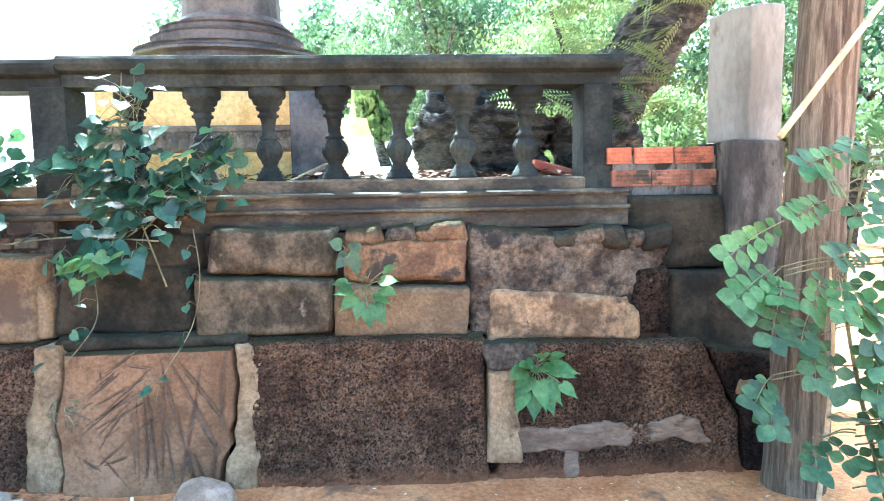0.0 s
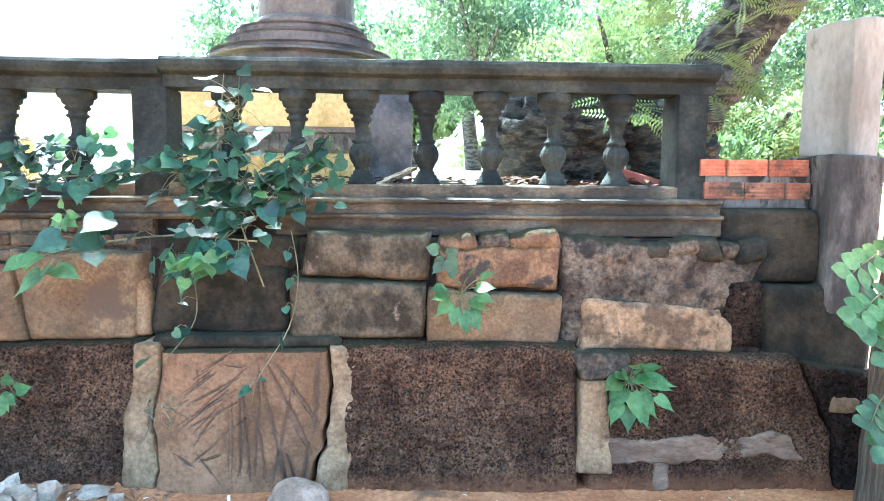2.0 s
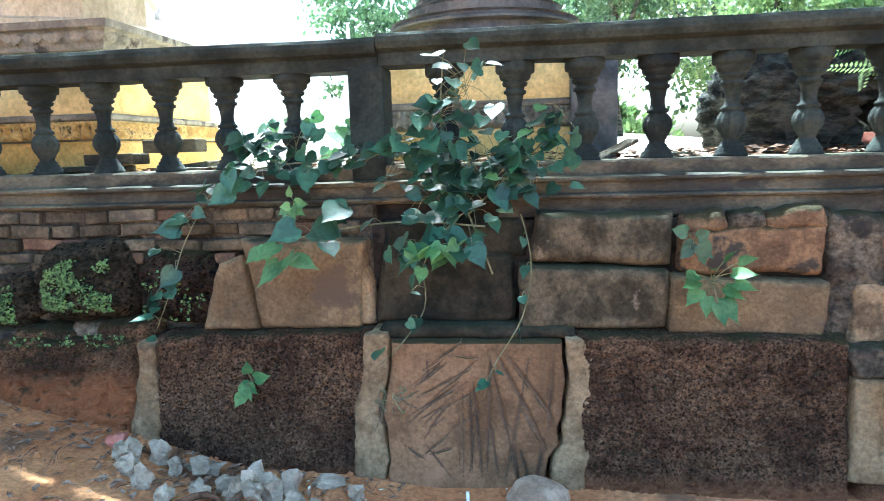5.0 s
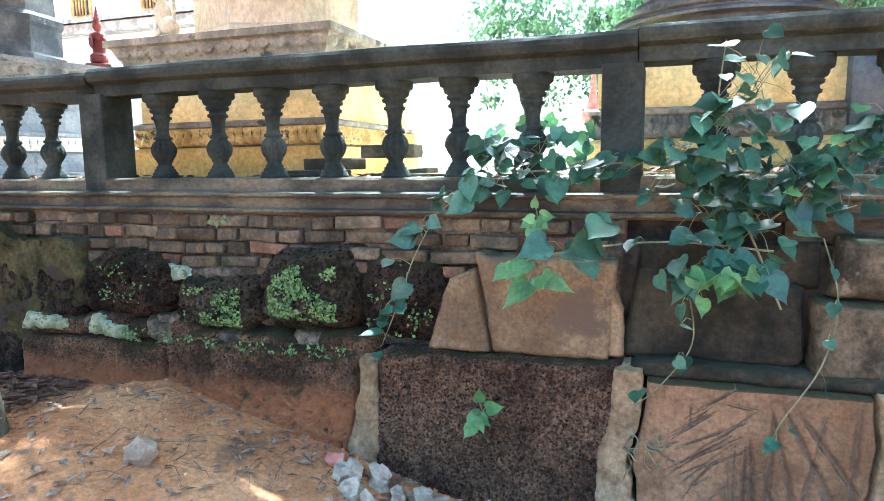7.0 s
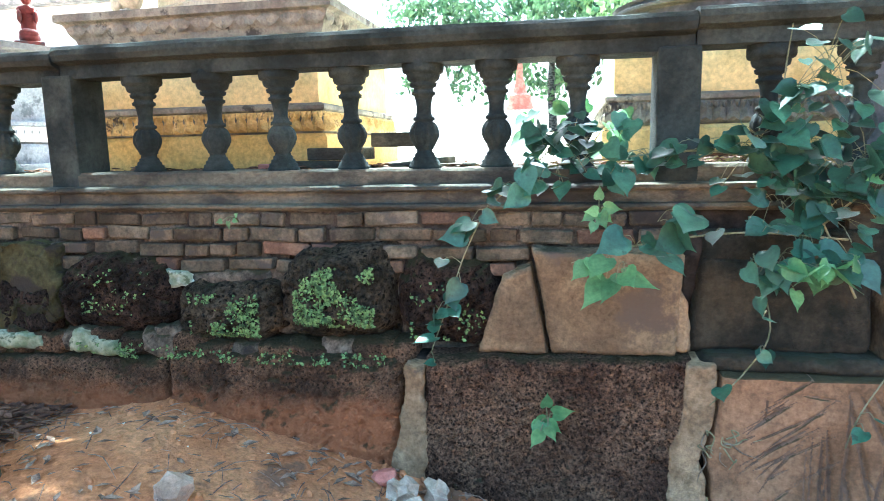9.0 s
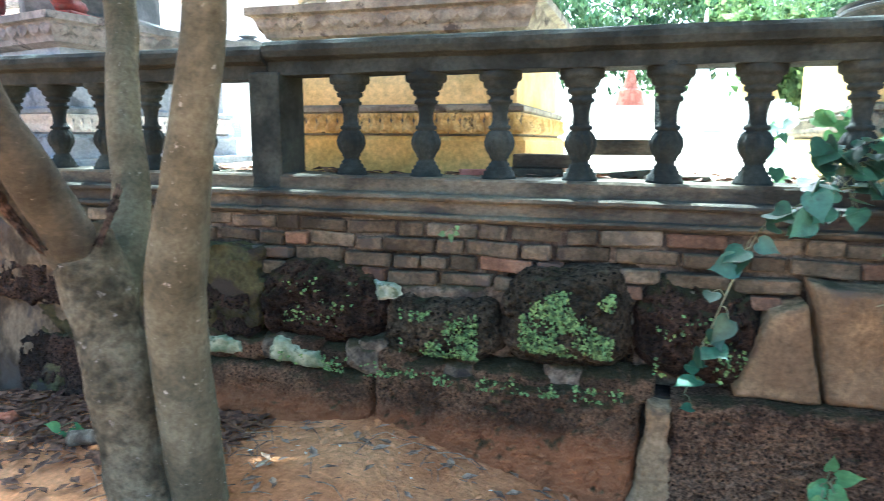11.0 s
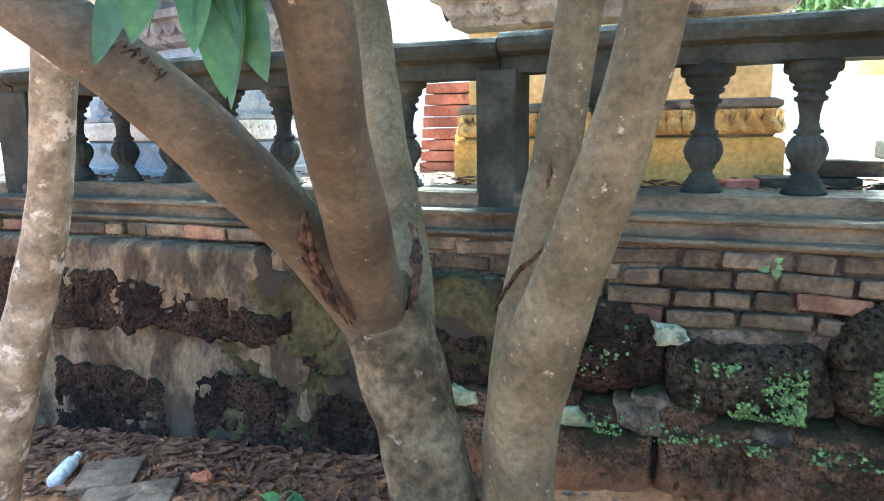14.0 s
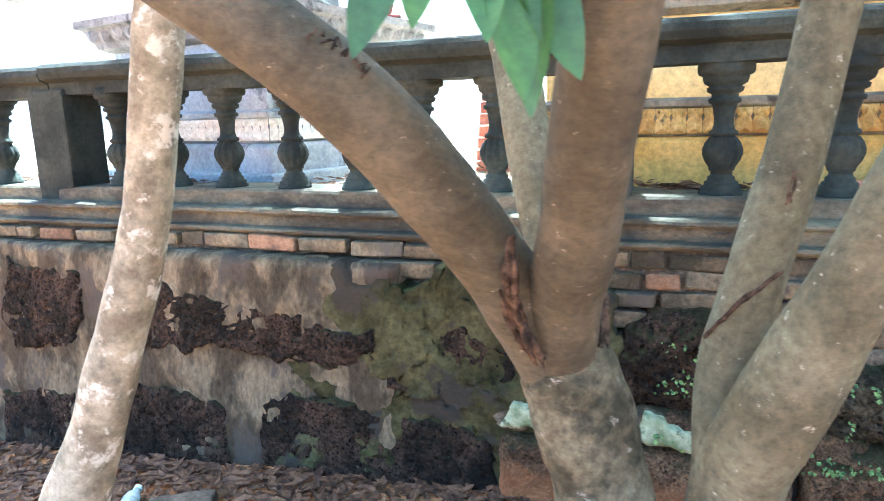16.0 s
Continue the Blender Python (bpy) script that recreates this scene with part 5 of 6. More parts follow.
def scar(path, width, strands, seed, label=""):
    """Split, curling bark: several ragged dark ridges side by side."""
    g = random.Random(seed)
    bm = bmesh.new()
    for _ in range(strands):
        o = Vector((g.uniform(-1, 1), g.uniform(-0.5, 0.2), g.uniform(-1, 1))) * width
        pts = [tuple(Vector(p) + o + Vector((g.gauss(0, 0.3), g.gauss(0, 0.2), g.gauss(0, 0.3))) * width) for p in path]
        tube(pts, [0.002] + [width * g.uniform(0.28, 0.55) for _ in pts[2:]] + [0.002], 8, 0.9, bm=bm, per=8, seed=g.uniform(0, 9), lump=60)
    part("bark_scar", bm, bark_wound, tree, label)


scar([(-4.313, 1.902, 1.487), (-4.316, 1.90, 1.443), (-4.316, 1.918, 1.396), (-4.312, 1.945, 1.35), (-4.298, 1.972, 1.296), (-4.28, 2.01, 1.24)], 0.014, 6, 5, "dark cracked bark in the fork")
scar([(-4.235, 2.262, 1.412), (-4.21, 2.222, 1.385), (-4.195, 2.19, 1.35), (-4.18, 2.15, 1.31), (-4.175, 2.1, 1.25)], 0.012, 6, 6)
scar([(-3.882, 2.143, 1.40), (-3.91, 2.138, 1.372), (-3.936, 2.14, 1.347), (-3.968, 2.155, 1.305), (-3.992, 2.177, 1.261)], 0.006, 4, 7)
scar([(-3.868, 2.133, 1.585), (-3.874, 2.131, 1.555), (-3.876, 2.132, 1.529)], 0.006, 3, 8)
# unseen crown, spread far past the stems to keep sun off ground and plinth
foliage("crown", (-2.9, 2.9, 5.1), (5.6, 3.1, 0.7), 13000, 0.26, leaf_unseen_crown, tree, 41, clumps=160)
leaf_mid = surface("leaf_mid", (0.030, 0.082, 0.02), (0.068, 0.145, 0.034), 9, 50, 0.5, 0.2, translucent=0.3, vary=0.25, spec=0.5)
long_leaf = leaf_mesh("leaf", 0.2, 0.062, leaf_mid, 0.3, 0.25, 0.3, True)
for x, y, z, yaw, sp in ((-4.27, 1.60, 1.95, 10, -4), (-4.29, 1.59, 1.98, -40, 6), (-4.25, 1.61, 1.93, 50, -14), (-4.30, 1.58, 2.00, -10, 3), (-4.24, 1.62, 2.02, 20, -9), (-4.31, 1.57, 1.96, 30, 10), (-4.26, 1.63, 2.05, 60, -22), (-4.235, 1.62, 1.90, 15, -20), (-4.22, 1.63, 1.87, -25, -12), (-4.25, 1.60, 1.89, 40, -2), (-4.33, 1.56, 1.93, 5, 16)):
    place("leaf", long_leaf, Matrix.Translation((x, y, z)) @ Euler((radians(-8), radians(sp), radians(yaw))).to_matrix().to_4x4(), tree)
thin = holder("slender_tree", (-5.66, 2.02, 0.25), "slender tree with pale lichen-blotched bark", "tree")
part("trunk", tube([(-5.72, 2.0, 0.1), (-5.64, 2.03, 0.42), (-5.55, 2.04, 0.68), (-5.43, 2.05, 0.95), (-5.32, 2.06, 1.2), (-5.24, 2.07, 1.42), (-5.19, 2.08, 1.64), (-5.15, 2.08, 1.84), (-5.13, 2.1, 2.1), (-5.1, 2.12, 2.9), (-5.2, 2.2, 3.8)],
                    [0.1, 0.086, 0.084, 0.066, 0.06, 0.057, 0.055, 0.054, 0.052, 0.045, 0.03], 24, 0.14, per=9, seed=9), bark_pale, thin)
foliage("crown", (-5.7, 2.0, 4.4), (1.3, 1.3, 0.8), 1500, 0.2, leaf_unseen_crown, thin, 43)

# ---- climbing fig and other plants on the wall ----
def wall_front(z):
    return 2.82 if z < 0.7 else 2.9 if z < 1.17 else 3.04 if z < 1.4 else 3.14


fig = holder("climbing_fig", (-1.2, 3.0, 1.2), "climbing fig with glossy heart-shaped leaves over wall and balustrade", "plant")
stems = [[(-1.02, 2.93, 0.95), (-1.12, 2.98, 1.2), (-1.22, 3.06, 1.42), (-1.24, 3.1, 1.65), (-1.22, 3.1, 1.9)],
         [(-1.05, 2.95, 1.15), (-1.4, 2.9, 1.18), (-1.75, 2.86, 1.14), (-1.98, 2.82, 1.08)],
         [(-1.12, 2.98, 1.2), (-0.95, 2.98, 1.36), (-0.8, 3.02, 1.5), (-0.72, 3.05, 1.62)],
         [(-1.2, 3.05, 1.4), (-1.5, 3.05, 1.46), (-1.8, 3.06, 1.44), (-2.1, 3.04, 1.4), (-2.3, 2.98, 1.26)],
         [(-2.3, 2.98, 1.26), (-2.38, 2.92, 1.08), (-2.44, 2.9, 0.9), (-2.5, 2.85, 0.72)],
         [(-0.9, 2.95, 1.2), (-0.86, 2.88, 1.0), (-0.9, 2.86, 0.78), (-1.02, 2.82, 0.58), (-1.06, 2.82, 0.45)],
         [(-1.35, 2.95, 1.1), (-1.3, 2.88, 0.85), (-1.38, 2.85, 0.7), (-1.5, 2.82, 0.58)],
         [(-1.15, 2.98, 1.2), (-1.25, 2.86, 1.1), (-1.3, 2.82, 1.0)]]
for k, s in enumerate(stems):
    part("stem", tube(s, [0.0026 if k in (4, 5, 6) else 0.004] * (len(s) - 1) + [0.0016], 6, 0.1, per=5), stem_green, fig)


stalks = bmesh.new()


def scatter(parent, path, count, spread, kinds, size=(0.55, 1.05), hang=0.03, up=0.55, reach=0.07):
    """Leaves on short stalks along a stem: tips hanging outwards, upper sides to the sky."""
    P = [Vector(p) for p in path]
    for _ in range(count):
        f = rng.uniform(0, len(P) - 1.001)
        root_at = P[int(f)].lerp(P[int(f) + 1], f - int(f))
        p = root_at + Vector((rng.uniform(-1, 1) * spread, 0, rng.uniform(-1, 1) * spread))
        p.y = min(p.y, wall_front(p.z)) - rng.uniform(0.01, reach) - hang
        side = rng.gauss(0, 0.55)
        tip = Vector((side * 1.5, -rng.uniform(0.2, 1.2), -rng.uniform(0.1, 1.1)))
        face = Vector((rng.gauss(0, 0.6), -rng.uniform(0.1, 0.9), up + 0.2 + rng.gauss(0, 0.5)))
        leaf_along(p, tip, face, rng.choice(kinds), rng.uniform(*size), parent)
        if (root_at - p).length < 0.22:
            tube([tuple(root_at), tuple((root_at + p) / 2 + Vector((0, -0.01, 0.02))), tuple(p)], [0.0016, 0.0014, 0.0012], 4, bm=stalks, per=2)


scatter(fig, [(-1.13, 3.0, 1.80), (-1.12, 3.0, 1.70), (-1.22, 3.0, 1.58)], 36, 0.13, LEAF_DARK)
scatter(fig, stems[0][1:4], 30, 0.10, LEAF_DARK)
scatter(fig, [(-1.45, 3.0, 1.46), (-1.2, 3.0, 1.44), (-0.75, 3.0, 1.42)], 90, 0.12, LEAF_DARK)
scatter(fig, [(-1.3, 3.0, 1.28), (-1.05, 3.0, 1.27)], 18, 0.09, LEAF_DARK)
scatter(fig, stems[2], 42, 0.1, LEAF_DARK + LEAF_BRIGHT[1:])
scatter(fig, [(-2.12, 3.1, 1.43), (-1.95, 3.1, 1.5), (-1.72, 3.1, 1.46)], 56, 0.12, LEAF_DARK, (0.6, 1.0))
scatter(fig, stems[3], 22, 0.08, LEAF_DARK, (0.7, 1.1))
scatter(fig, stems[4], 15, 0.05, LEAF_DARK, (0.6, 0.95))
scatter(fig, stems[5], 6, 0.02, LEAF_DARK, (0.5, 0.7))
scatter(fig, stems[6], 9, 0.04, LEAF_DARK, (0.6, 0.85))
scatter(fig, stems[1], 12, 0.05, LEAF_DARK, (0.8, 1.15), 0.06)
scatter(fig, [(-1.70, 2.85, 1.22), (-1.60, 2.85, 1.25)], 4, 0.05, LEAF_DARK, (1.0, 1.25), 0.06, 0.2)
scatter(fig, [(-1.92, 2.82, 1.10), (-1.78, 2.82, 1.08)], 8, 0.05, LEAF_BRIGHT, (0.8, 1.15), 0.08, 0.5)
scatter(fig, [(-1.34, 2.85, 1.07), (-1.1, 2.85, 1.06)], 12, 0.08, LEAF_BRIGHT, (0.65, 0.95), 0.08, 0.5, 0.14)
scatter(fig, [(-1.45, 2.85, 1.08), (-1.05, 2.85, 1.12)], 12, 0.06, LEAF_DARK, (0.75, 1.1), 0.05)
# leaves of the shoots that have grown through behind the balusters
for _ in range(34):
    p = Vector((rng.uniform(-2.2, -1.72), rng.uniform(3.42, 3.6), rng.uniform(1.42, 1.68)))
    leaf_along(p, (rng.gauss(0, 0.6), -0.4, -0.8), (rng.gauss(0, 0.5), -0.6, 0.7), rng.choice(LEAF_DARK + LEAF_BRIGHT), rng.uniform(0.6, 1.0), fig)
tagged(part("stalk", stalks, stem_green, fig, "thin pale leaf stalks"), kind="stuff")


def sprig(name, x, y, z, count, size, kinds, label, reach=0.08, up=0.5):
    s = holder(name, (x, y, z), label, "plant")
    for k in range(count):
        a = 2 * math.pi * k / count + rng.uniform(-0.3, 0.3)
        rr = reach * (0.1 + 0.9 * (k % 3) / 2) * rng.uniform(0.7, 1.1)
        p = Vector((x + math.cos(a) * rr, y - rng.uniform(0.03, 0.09), z + math.sin(a) * rr * 0.8 + reach * up))
        part("stem", tube([(x, y, z), ((x + p.x) / 2, y - 0.03, (z + p.z) / 2 + 0.02), tuple(p)], [0.003, 0.0025, 0.002], 5, per=3), stem_green, s)
        leaf_at(p, s, kinds, size * rng.uniform(0.75, 1.2), rng.uniform(-30, 30), rng.uniform(-25, 15), math.degrees(math.atan2(-math.cos(a) * 0.8, 0.55 - math.sin(a) * 0.75)) + rng.uniform(-20, 20))
    return s


SAP_LEAF = [leaf_mesh("leaf", 0.105, 0.066, leaf_sap, 0.3, 0.16, 0.5), leaf_mesh("leaf", 0.09, 0.058, leaf_sap, 0.35, 0.2, 0.7)]


def rosette(name, x, y, z, spokes, label, sag=0.45):
    """A young fig: leaves on long yellow-green stalks from one root; spokes are (angle, stalk, leaf size)."""
    s = holder(name, (x, y, z), label, "plant")
    for deg, stalk, size in spokes:
        a = radians(deg)
        out = Vector((math.cos(a), -rng.uniform(0.35, 0.9), math.sin(a))).normalized()
        stalk *= 1.15
        size *= 1.18
        p = Vector((x, y, z)) + out * stalk
        part("stem", tube([(x, y, z), tuple(Vector((x, y, z)) + out * stalk * 0.5 + Vector((0, 0, 0.008))), tuple(p)], [0.0026, 0.0022, 0.0018], 5, per=3), stem_green, s)
        tip = out + Vector((0, 0, -sag - 0.4 * max(0.0, math.sin(a)) * rng.random()))
        leaf_along(p, tip, Vector((rng.gauss(0, 0.2), -0.8, 0.6 + 0.3 * rng.random())), rng.choice(SAP_LEAF), size * rng.uniform(0.92, 1.08), s)
    return s


rosette("fig_sapling", 0.608, 2.83, 0.545, [(165, 0.075, 1.0), (140, 0.06, 0.85), (95, 0.085, 0.9), (75, 0.06, 0.75), (50, 0.085, 0.7), (15, 0.06, 1.05), (2, 0.1, 0.8), (-25, 0.12, 0.8), (-50, 0.055, 1.35), (-70, 0.1, 1.0), (-85, 0.05, 1.2), (-100, 0.1, 1.0),
                                            (-125, 0.1, 0.9), (-150, 0.05, 1.15), (-165, 0.08, 0.8), (120, 0.03, 1.0), (35, 0.03, 0.9)], "young fig sapling rooted in the wall joint")
rosette("fig_sapling", -0.15, 2.90, 0.92, [(170, 0.06, 0.95), (150, 0.09, 0.7), (100, 0.07, 0.7), (70, 0.10, 0.7), (30, 0.08, 0.85), (5, 0.08, 0.8), (-20, 0.05, 0.9), (-55, 0.07, 0.9), (-80, 0.09, 0.8), (-110, 0.06, 0.8), (-150, 0.05, 1.0), (45, 0.12, 0.7)],
        "young fig sapling hanging from the wall joint")
sprig("fig_sapling", -0.22, 2.93, 1.05, 6, 0.7, LEAF_DARK + LEAF_BRIGHT, "small fig shoot in the wall joint", 0.06)
sprig("fig_sapling", -2.06, 2.83, 0.475, 7, 0.62, LEAF_BRIGHT, "small green shoot on the laterite", 0.06)
sprig("weed", -4.86, 2.6, 0.36, 6, 0.6, LEAF_BRIGHT, "small weed in the earth", 0.05, 0.2)
sprig("fig_sapling", -3.35, 3.02, 1.2, 4, 0.3, LEAF_BRIGHT, "tiny shoot between bricks", 0.03)
sprig("fig_sapling", -1.88, 3.0, 1.22, 7, 0.5, LEAF_BRIGHT, "small shoot under the plinth", 0.06)

# shrub with rounded leaflets beside the timber post
shrub = holder("shrub", (1.95, 2.35, 0.0), "shrub with pale green rounded leaflets beside the timber post", "plant")
round_leaf = leaf_mesh("leaf", 0.078, 0.06, leaf_sap, 0.0, 0.1, 0.15, True)
round_dark = leaf_mesh("leaf", 0.078, 0.06, leaf_shaded, 0.0, 0.1, 0.15, True)
for t in ([(1.95, 2.35, 0.0), (1.78, 2.33, 0.5), (1.66, 2.3, 1.0), (1.72, 2.28, 1.5)], [(1.95, 2.35, 0.0), (1.88, 2.32, 0.6), (1.80, 2.28, 1.05), (1.82, 2.28, 1.6)]):
    part("stem", tube(t, [0.012, 0.009, 0.007, 0.004], 7, 0.1), stem_green, shrub)
part("stem", tube([(1.63, 2.36, 0.0), (1.645, 2.34, 0.4), (1.64, 2.32, 0.75), (1.60, 2.3, 1.05)], [0.011, 0.010, 0.008, 0.004], 7, 0.1), bamboo, shrub, "dry straw-coloured stem")
outer = [(1.44, 1.226, 1.17, 1.113), (1.413, 1.052, 1.202, 0.959), (1.437, 1.018, 1.383, 0.954), (1.448, 1.04, 1.249, 0.924), (1.452, 0.952, 1.349, 0.81), (1.619, 1.036, 1.505, 0.917), (1.643, 1.024, 1.591, 0.903), (1.654, 1.024, 1.697, 0.877), (1.711, 1.033, 1.786, 0.942),
         (1.753, 1.11, 1.559, 1.103), (1.594, 1.299, 1.405, 1.248), (1.649, 1.341, 1.501, 1.376), (1.651, 1.309, 1.679, 1.199), (1.731, 1.49, 1.453, 1.43), (1.76, 1.393, 1.791, 1.252), (1.718, 1.533, 1.619, 1.481), (1.775, 1.511, 1.695, 1.533)]
# lower and inner fronds, mostly in the leaf colour darkened for shade
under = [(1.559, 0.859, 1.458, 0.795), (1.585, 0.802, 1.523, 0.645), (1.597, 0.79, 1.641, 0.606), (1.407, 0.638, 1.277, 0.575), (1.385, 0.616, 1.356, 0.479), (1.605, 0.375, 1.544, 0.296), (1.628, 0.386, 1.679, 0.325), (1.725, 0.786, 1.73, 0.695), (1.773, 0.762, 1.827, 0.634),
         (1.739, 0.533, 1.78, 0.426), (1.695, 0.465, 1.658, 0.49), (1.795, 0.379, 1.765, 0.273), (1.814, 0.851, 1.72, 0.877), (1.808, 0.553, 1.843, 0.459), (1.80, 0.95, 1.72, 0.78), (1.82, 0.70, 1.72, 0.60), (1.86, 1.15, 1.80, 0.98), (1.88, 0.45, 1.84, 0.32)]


def frond(x0, z0, x1, z1, mesh, y):
    """A compound leaf: pairs of rounded leaflets in one plane, growing larger to the end."""
    a, b = Vector((x0, y + 0.03, z0)), Vector((x1, y - 0.09, z1))
    d = (b - a).normalized()
    face = Vector((rng.gauss(0, 0.2), -0.95, 0.55))
    face = (face - d * face.dot(d)).normalized()
    side = face.cross(d)
    part("twig", tube([tuple(a), tuple(a.lerp(b, 0.5) + Vector((0, 0, 0.012))), tuple(b)], [0.0024, 0.002, 0.0014], 5, per=3), stem_green, shrub)
    pairs = max(3, round((b - a).length / 0.05))
    for i in range(pairs):
        q = a.lerp(b, (i + 0.9) / pairs)
        for sg in (-1, 1):
            k = (0.6 + 0.5 * (i + 1) / pairs) * rng.uniform(0.9, 1.1)
            tip = side * sg + d * (0.45 if i < pairs - 1 else 1.0) + Vector((0, 0, -0.15))
            leaf_along(q, tip, face + Vector((rng.gauss(0, 0.12), 0, rng.gauss(0, 0.12))), mesh, k, shrub)


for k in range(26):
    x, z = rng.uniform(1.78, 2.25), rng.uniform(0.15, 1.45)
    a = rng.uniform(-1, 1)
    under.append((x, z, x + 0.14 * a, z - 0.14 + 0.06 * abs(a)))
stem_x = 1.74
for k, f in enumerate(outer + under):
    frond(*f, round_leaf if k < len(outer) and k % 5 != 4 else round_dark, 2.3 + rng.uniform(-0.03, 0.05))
    if 0.08 < abs(f[0] - stem_x) < 0.45:
        part("twig", tube([(stem_x, 2.31, f[1] + 0.03), ((stem_x + f[0]) / 2, 2.31, f[1] + 0.035), (f[0], 2.33, f[1])], [0.004, 0.003, 0.0024], 5, per=3), stem_green, shrub)

def moss_cover(x0, x1, z0, z1, y, count, seed):
    g = random.Random(seed)
    verts, faces = [], []
    for _ in range(count):
        x, z = g.uniform(x0, x1), g.uniform(z0, z1)
        if noise.noise((x * 9, seed, z * 9)) + 0.35 * noise.noise((x * 30, seed, z * 30)) < -0.12 + 0.45 * g.random():
            continue
        u = max(abs(2 * (x - x0) / (x1 - x0) - 1), abs(2 * (z - z0) / (z1 - z0) - 1))
        p = Vector((x, y + 0.045 * u ** 4 - g.uniform(0, 0.012), z))
        s = g.uniform(0.007, 0.016)
        e = Euler((g.gauss(-0.5, 0.5), g.gauss(0, 1.2), g.gauss(0, 0.6))).to_matrix()
        b = len(verts)
        verts += [p + e @ Vector((a * s, 0, c * s)) for a, c in ((0, -0.6), (0.5, 0), (0, 0.6), (-0.5, 0))]
        faces.append((b, b + 1, b + 2, b + 3))
    ob = raw("moss_leaves", verts, faces, moss_leaf, None, "", smooth=False)
    tagged(ob, "tiny bright green liverwort leaves on laterite", "moss", kind="stuff")


moss_leaf = surface("moss_leaf", (0.06, 0.10, 0.035), (0.20, 0.31, 0.10), 45, 90, 0.7, 0.0, translucent=0.2)
moss_cover(-3.08, -2.74, 0.79, 1.03, 2.878, 2600, 1)
moss_cover(-3.56, -3.24, 0.73, 0.91, 2.895, 1500, 2)
moss_cover(-4.1, -2.7, 0.63, 0.69, 2.87, 900, 3)
moss_cover(-4.1, -3.75, 0.8, 1.0, 2.92, 260, 4)
moss_cover(-2.6, -2.3, 0.74, 0.98, 2.9, 260, 5)

tangle = holder("dry_roots", (-1.46, 2.85, 0.42), "dry tangled rootlets caught in the wall crack", "roots")
g7 = random.Random(33)
for k in range(11):
    p = Vector((-1.47 + g7.uniform(-0.03, 0.06), 2.845, 0.42 + g7.uniform(-0.05, 0.04)))
    pts = [tuple(p)]
    for _ in range(4):
        p = p + Vector((g7.uniform(-0.03, 0.045), g7.uniform(-0.012, 0.008), g7.uniform(-0.045, 0.03)))
        pts.append(tuple(p))
    part("rootlet", tube(pts, [0.0028, 0.003, 0.0026, 0.002, 0.001], 5, 0.2, per=4), stem_green if k % 3 else weathered_wood, tangle)
part("rootlet", tube([(-1.49, 2.845, 0.22), (-1.47, 2.845, 0.12), (-1.42, 2.84, 0.06), (-1.30, 2.83, 0.055)], [0.003, 0.003, 0.0025, 0.0015], 5, 0.1, per=5), stem_green, tangle)
part("rootlet", tube([(-1.40, 2.85, 0.36), (-1.38, 2.845, 0.25), (-1.40, 2.845, 0.14), (-1.34, 2.84, 0.06)], [0.002, 0.002, 0.0018, 0.001], 5, 0.1, per=5), stem_green, tangle)

# ---- things on the ground ----
def rest(name, me, x, y, h, label, cat, group="", rot=(0, 0, 0)):
    ob = new(name, me)
    ob.matrix_basis = pose(x, y, ground_z(x, y) + h, *rot)
    return tagged(ob, label, cat, group)


rocks = [rock_mesh("rock", (0.055, 0.045, 0.04), 1.0 + 3 * k, granite, 0.55, 2, 0.75) for k in range(5)]
for k, (x, y) in enumerate(((-2.58, 2.68), (-2.46, 2.72), (-2.36, 2.66), (-2.26, 2.72), (-2.52, 2.58), (-2.12, 2.64), (-2.02, 2.70), (-1.92, 2.62), (-2.07, 2.56), (-1.96, 2.52), (-2.2, 2.56), (-1.82, 2.58), (-1.88, 2.7), (-2.02, 2.60), (-1.72, 2.54), (-1.58, 2.66), (-2.42, 2.52), (-2.3, 2.46))):
    ob = rest("rubble_stone", rocks[k % 5], x, y, 0.025 + (0.05 if k in (9, 13) else 0), "broken blue-grey granite lump", "stone", "heap of granite rubble", (rng.uniform(0, 360), rng.uniform(0, 360), rng.uniform(0, 360)))
    ob.matrix_basis = ob.matrix_basis @ Matrix.Scale(rng.uniform(0.75, 1.45), 4)
rest("round_rock", rock_mesh("round_rock", (0.13, 0.1, 0.085), 9.0, boulder, 0.12, 3), -0.84, 2.70, 0.03, "smooth rounded grey-brown stone against the wall", "stone")
rest("rock", rock_mesh("rock", (0.07, 0.06, 0.06), 19.0, boulder, 0.3, 2, 0.5), -3.27, 2.32, 0.03, "pale angular stone on the earth mound", "stone")
rest("rock", rock_mesh("rock", (0.08, 0.05, 0.03), 23.0, granite, 0.3, 2, 0.5), -1.72, 2.75, 0.01, "flat grey stone by the wall", "stone")
rest("brick_piece", rock_mesh("brick_piece", (0.06, 0.045, 0.035), 29.0, tile_red, 0.25, 2, 0.6), -2.66, 2.74, 0.03, "broken pinkish brick lump", "brick")
rest("brick_piece", rock_mesh("brick_piece", (0.05, 0.035, 0.03), 31.0, brick_red, 0.25, 2, 0.6), -5.3, 2.62, 0.02, "orange brick fragment among dry leaves", "brick")
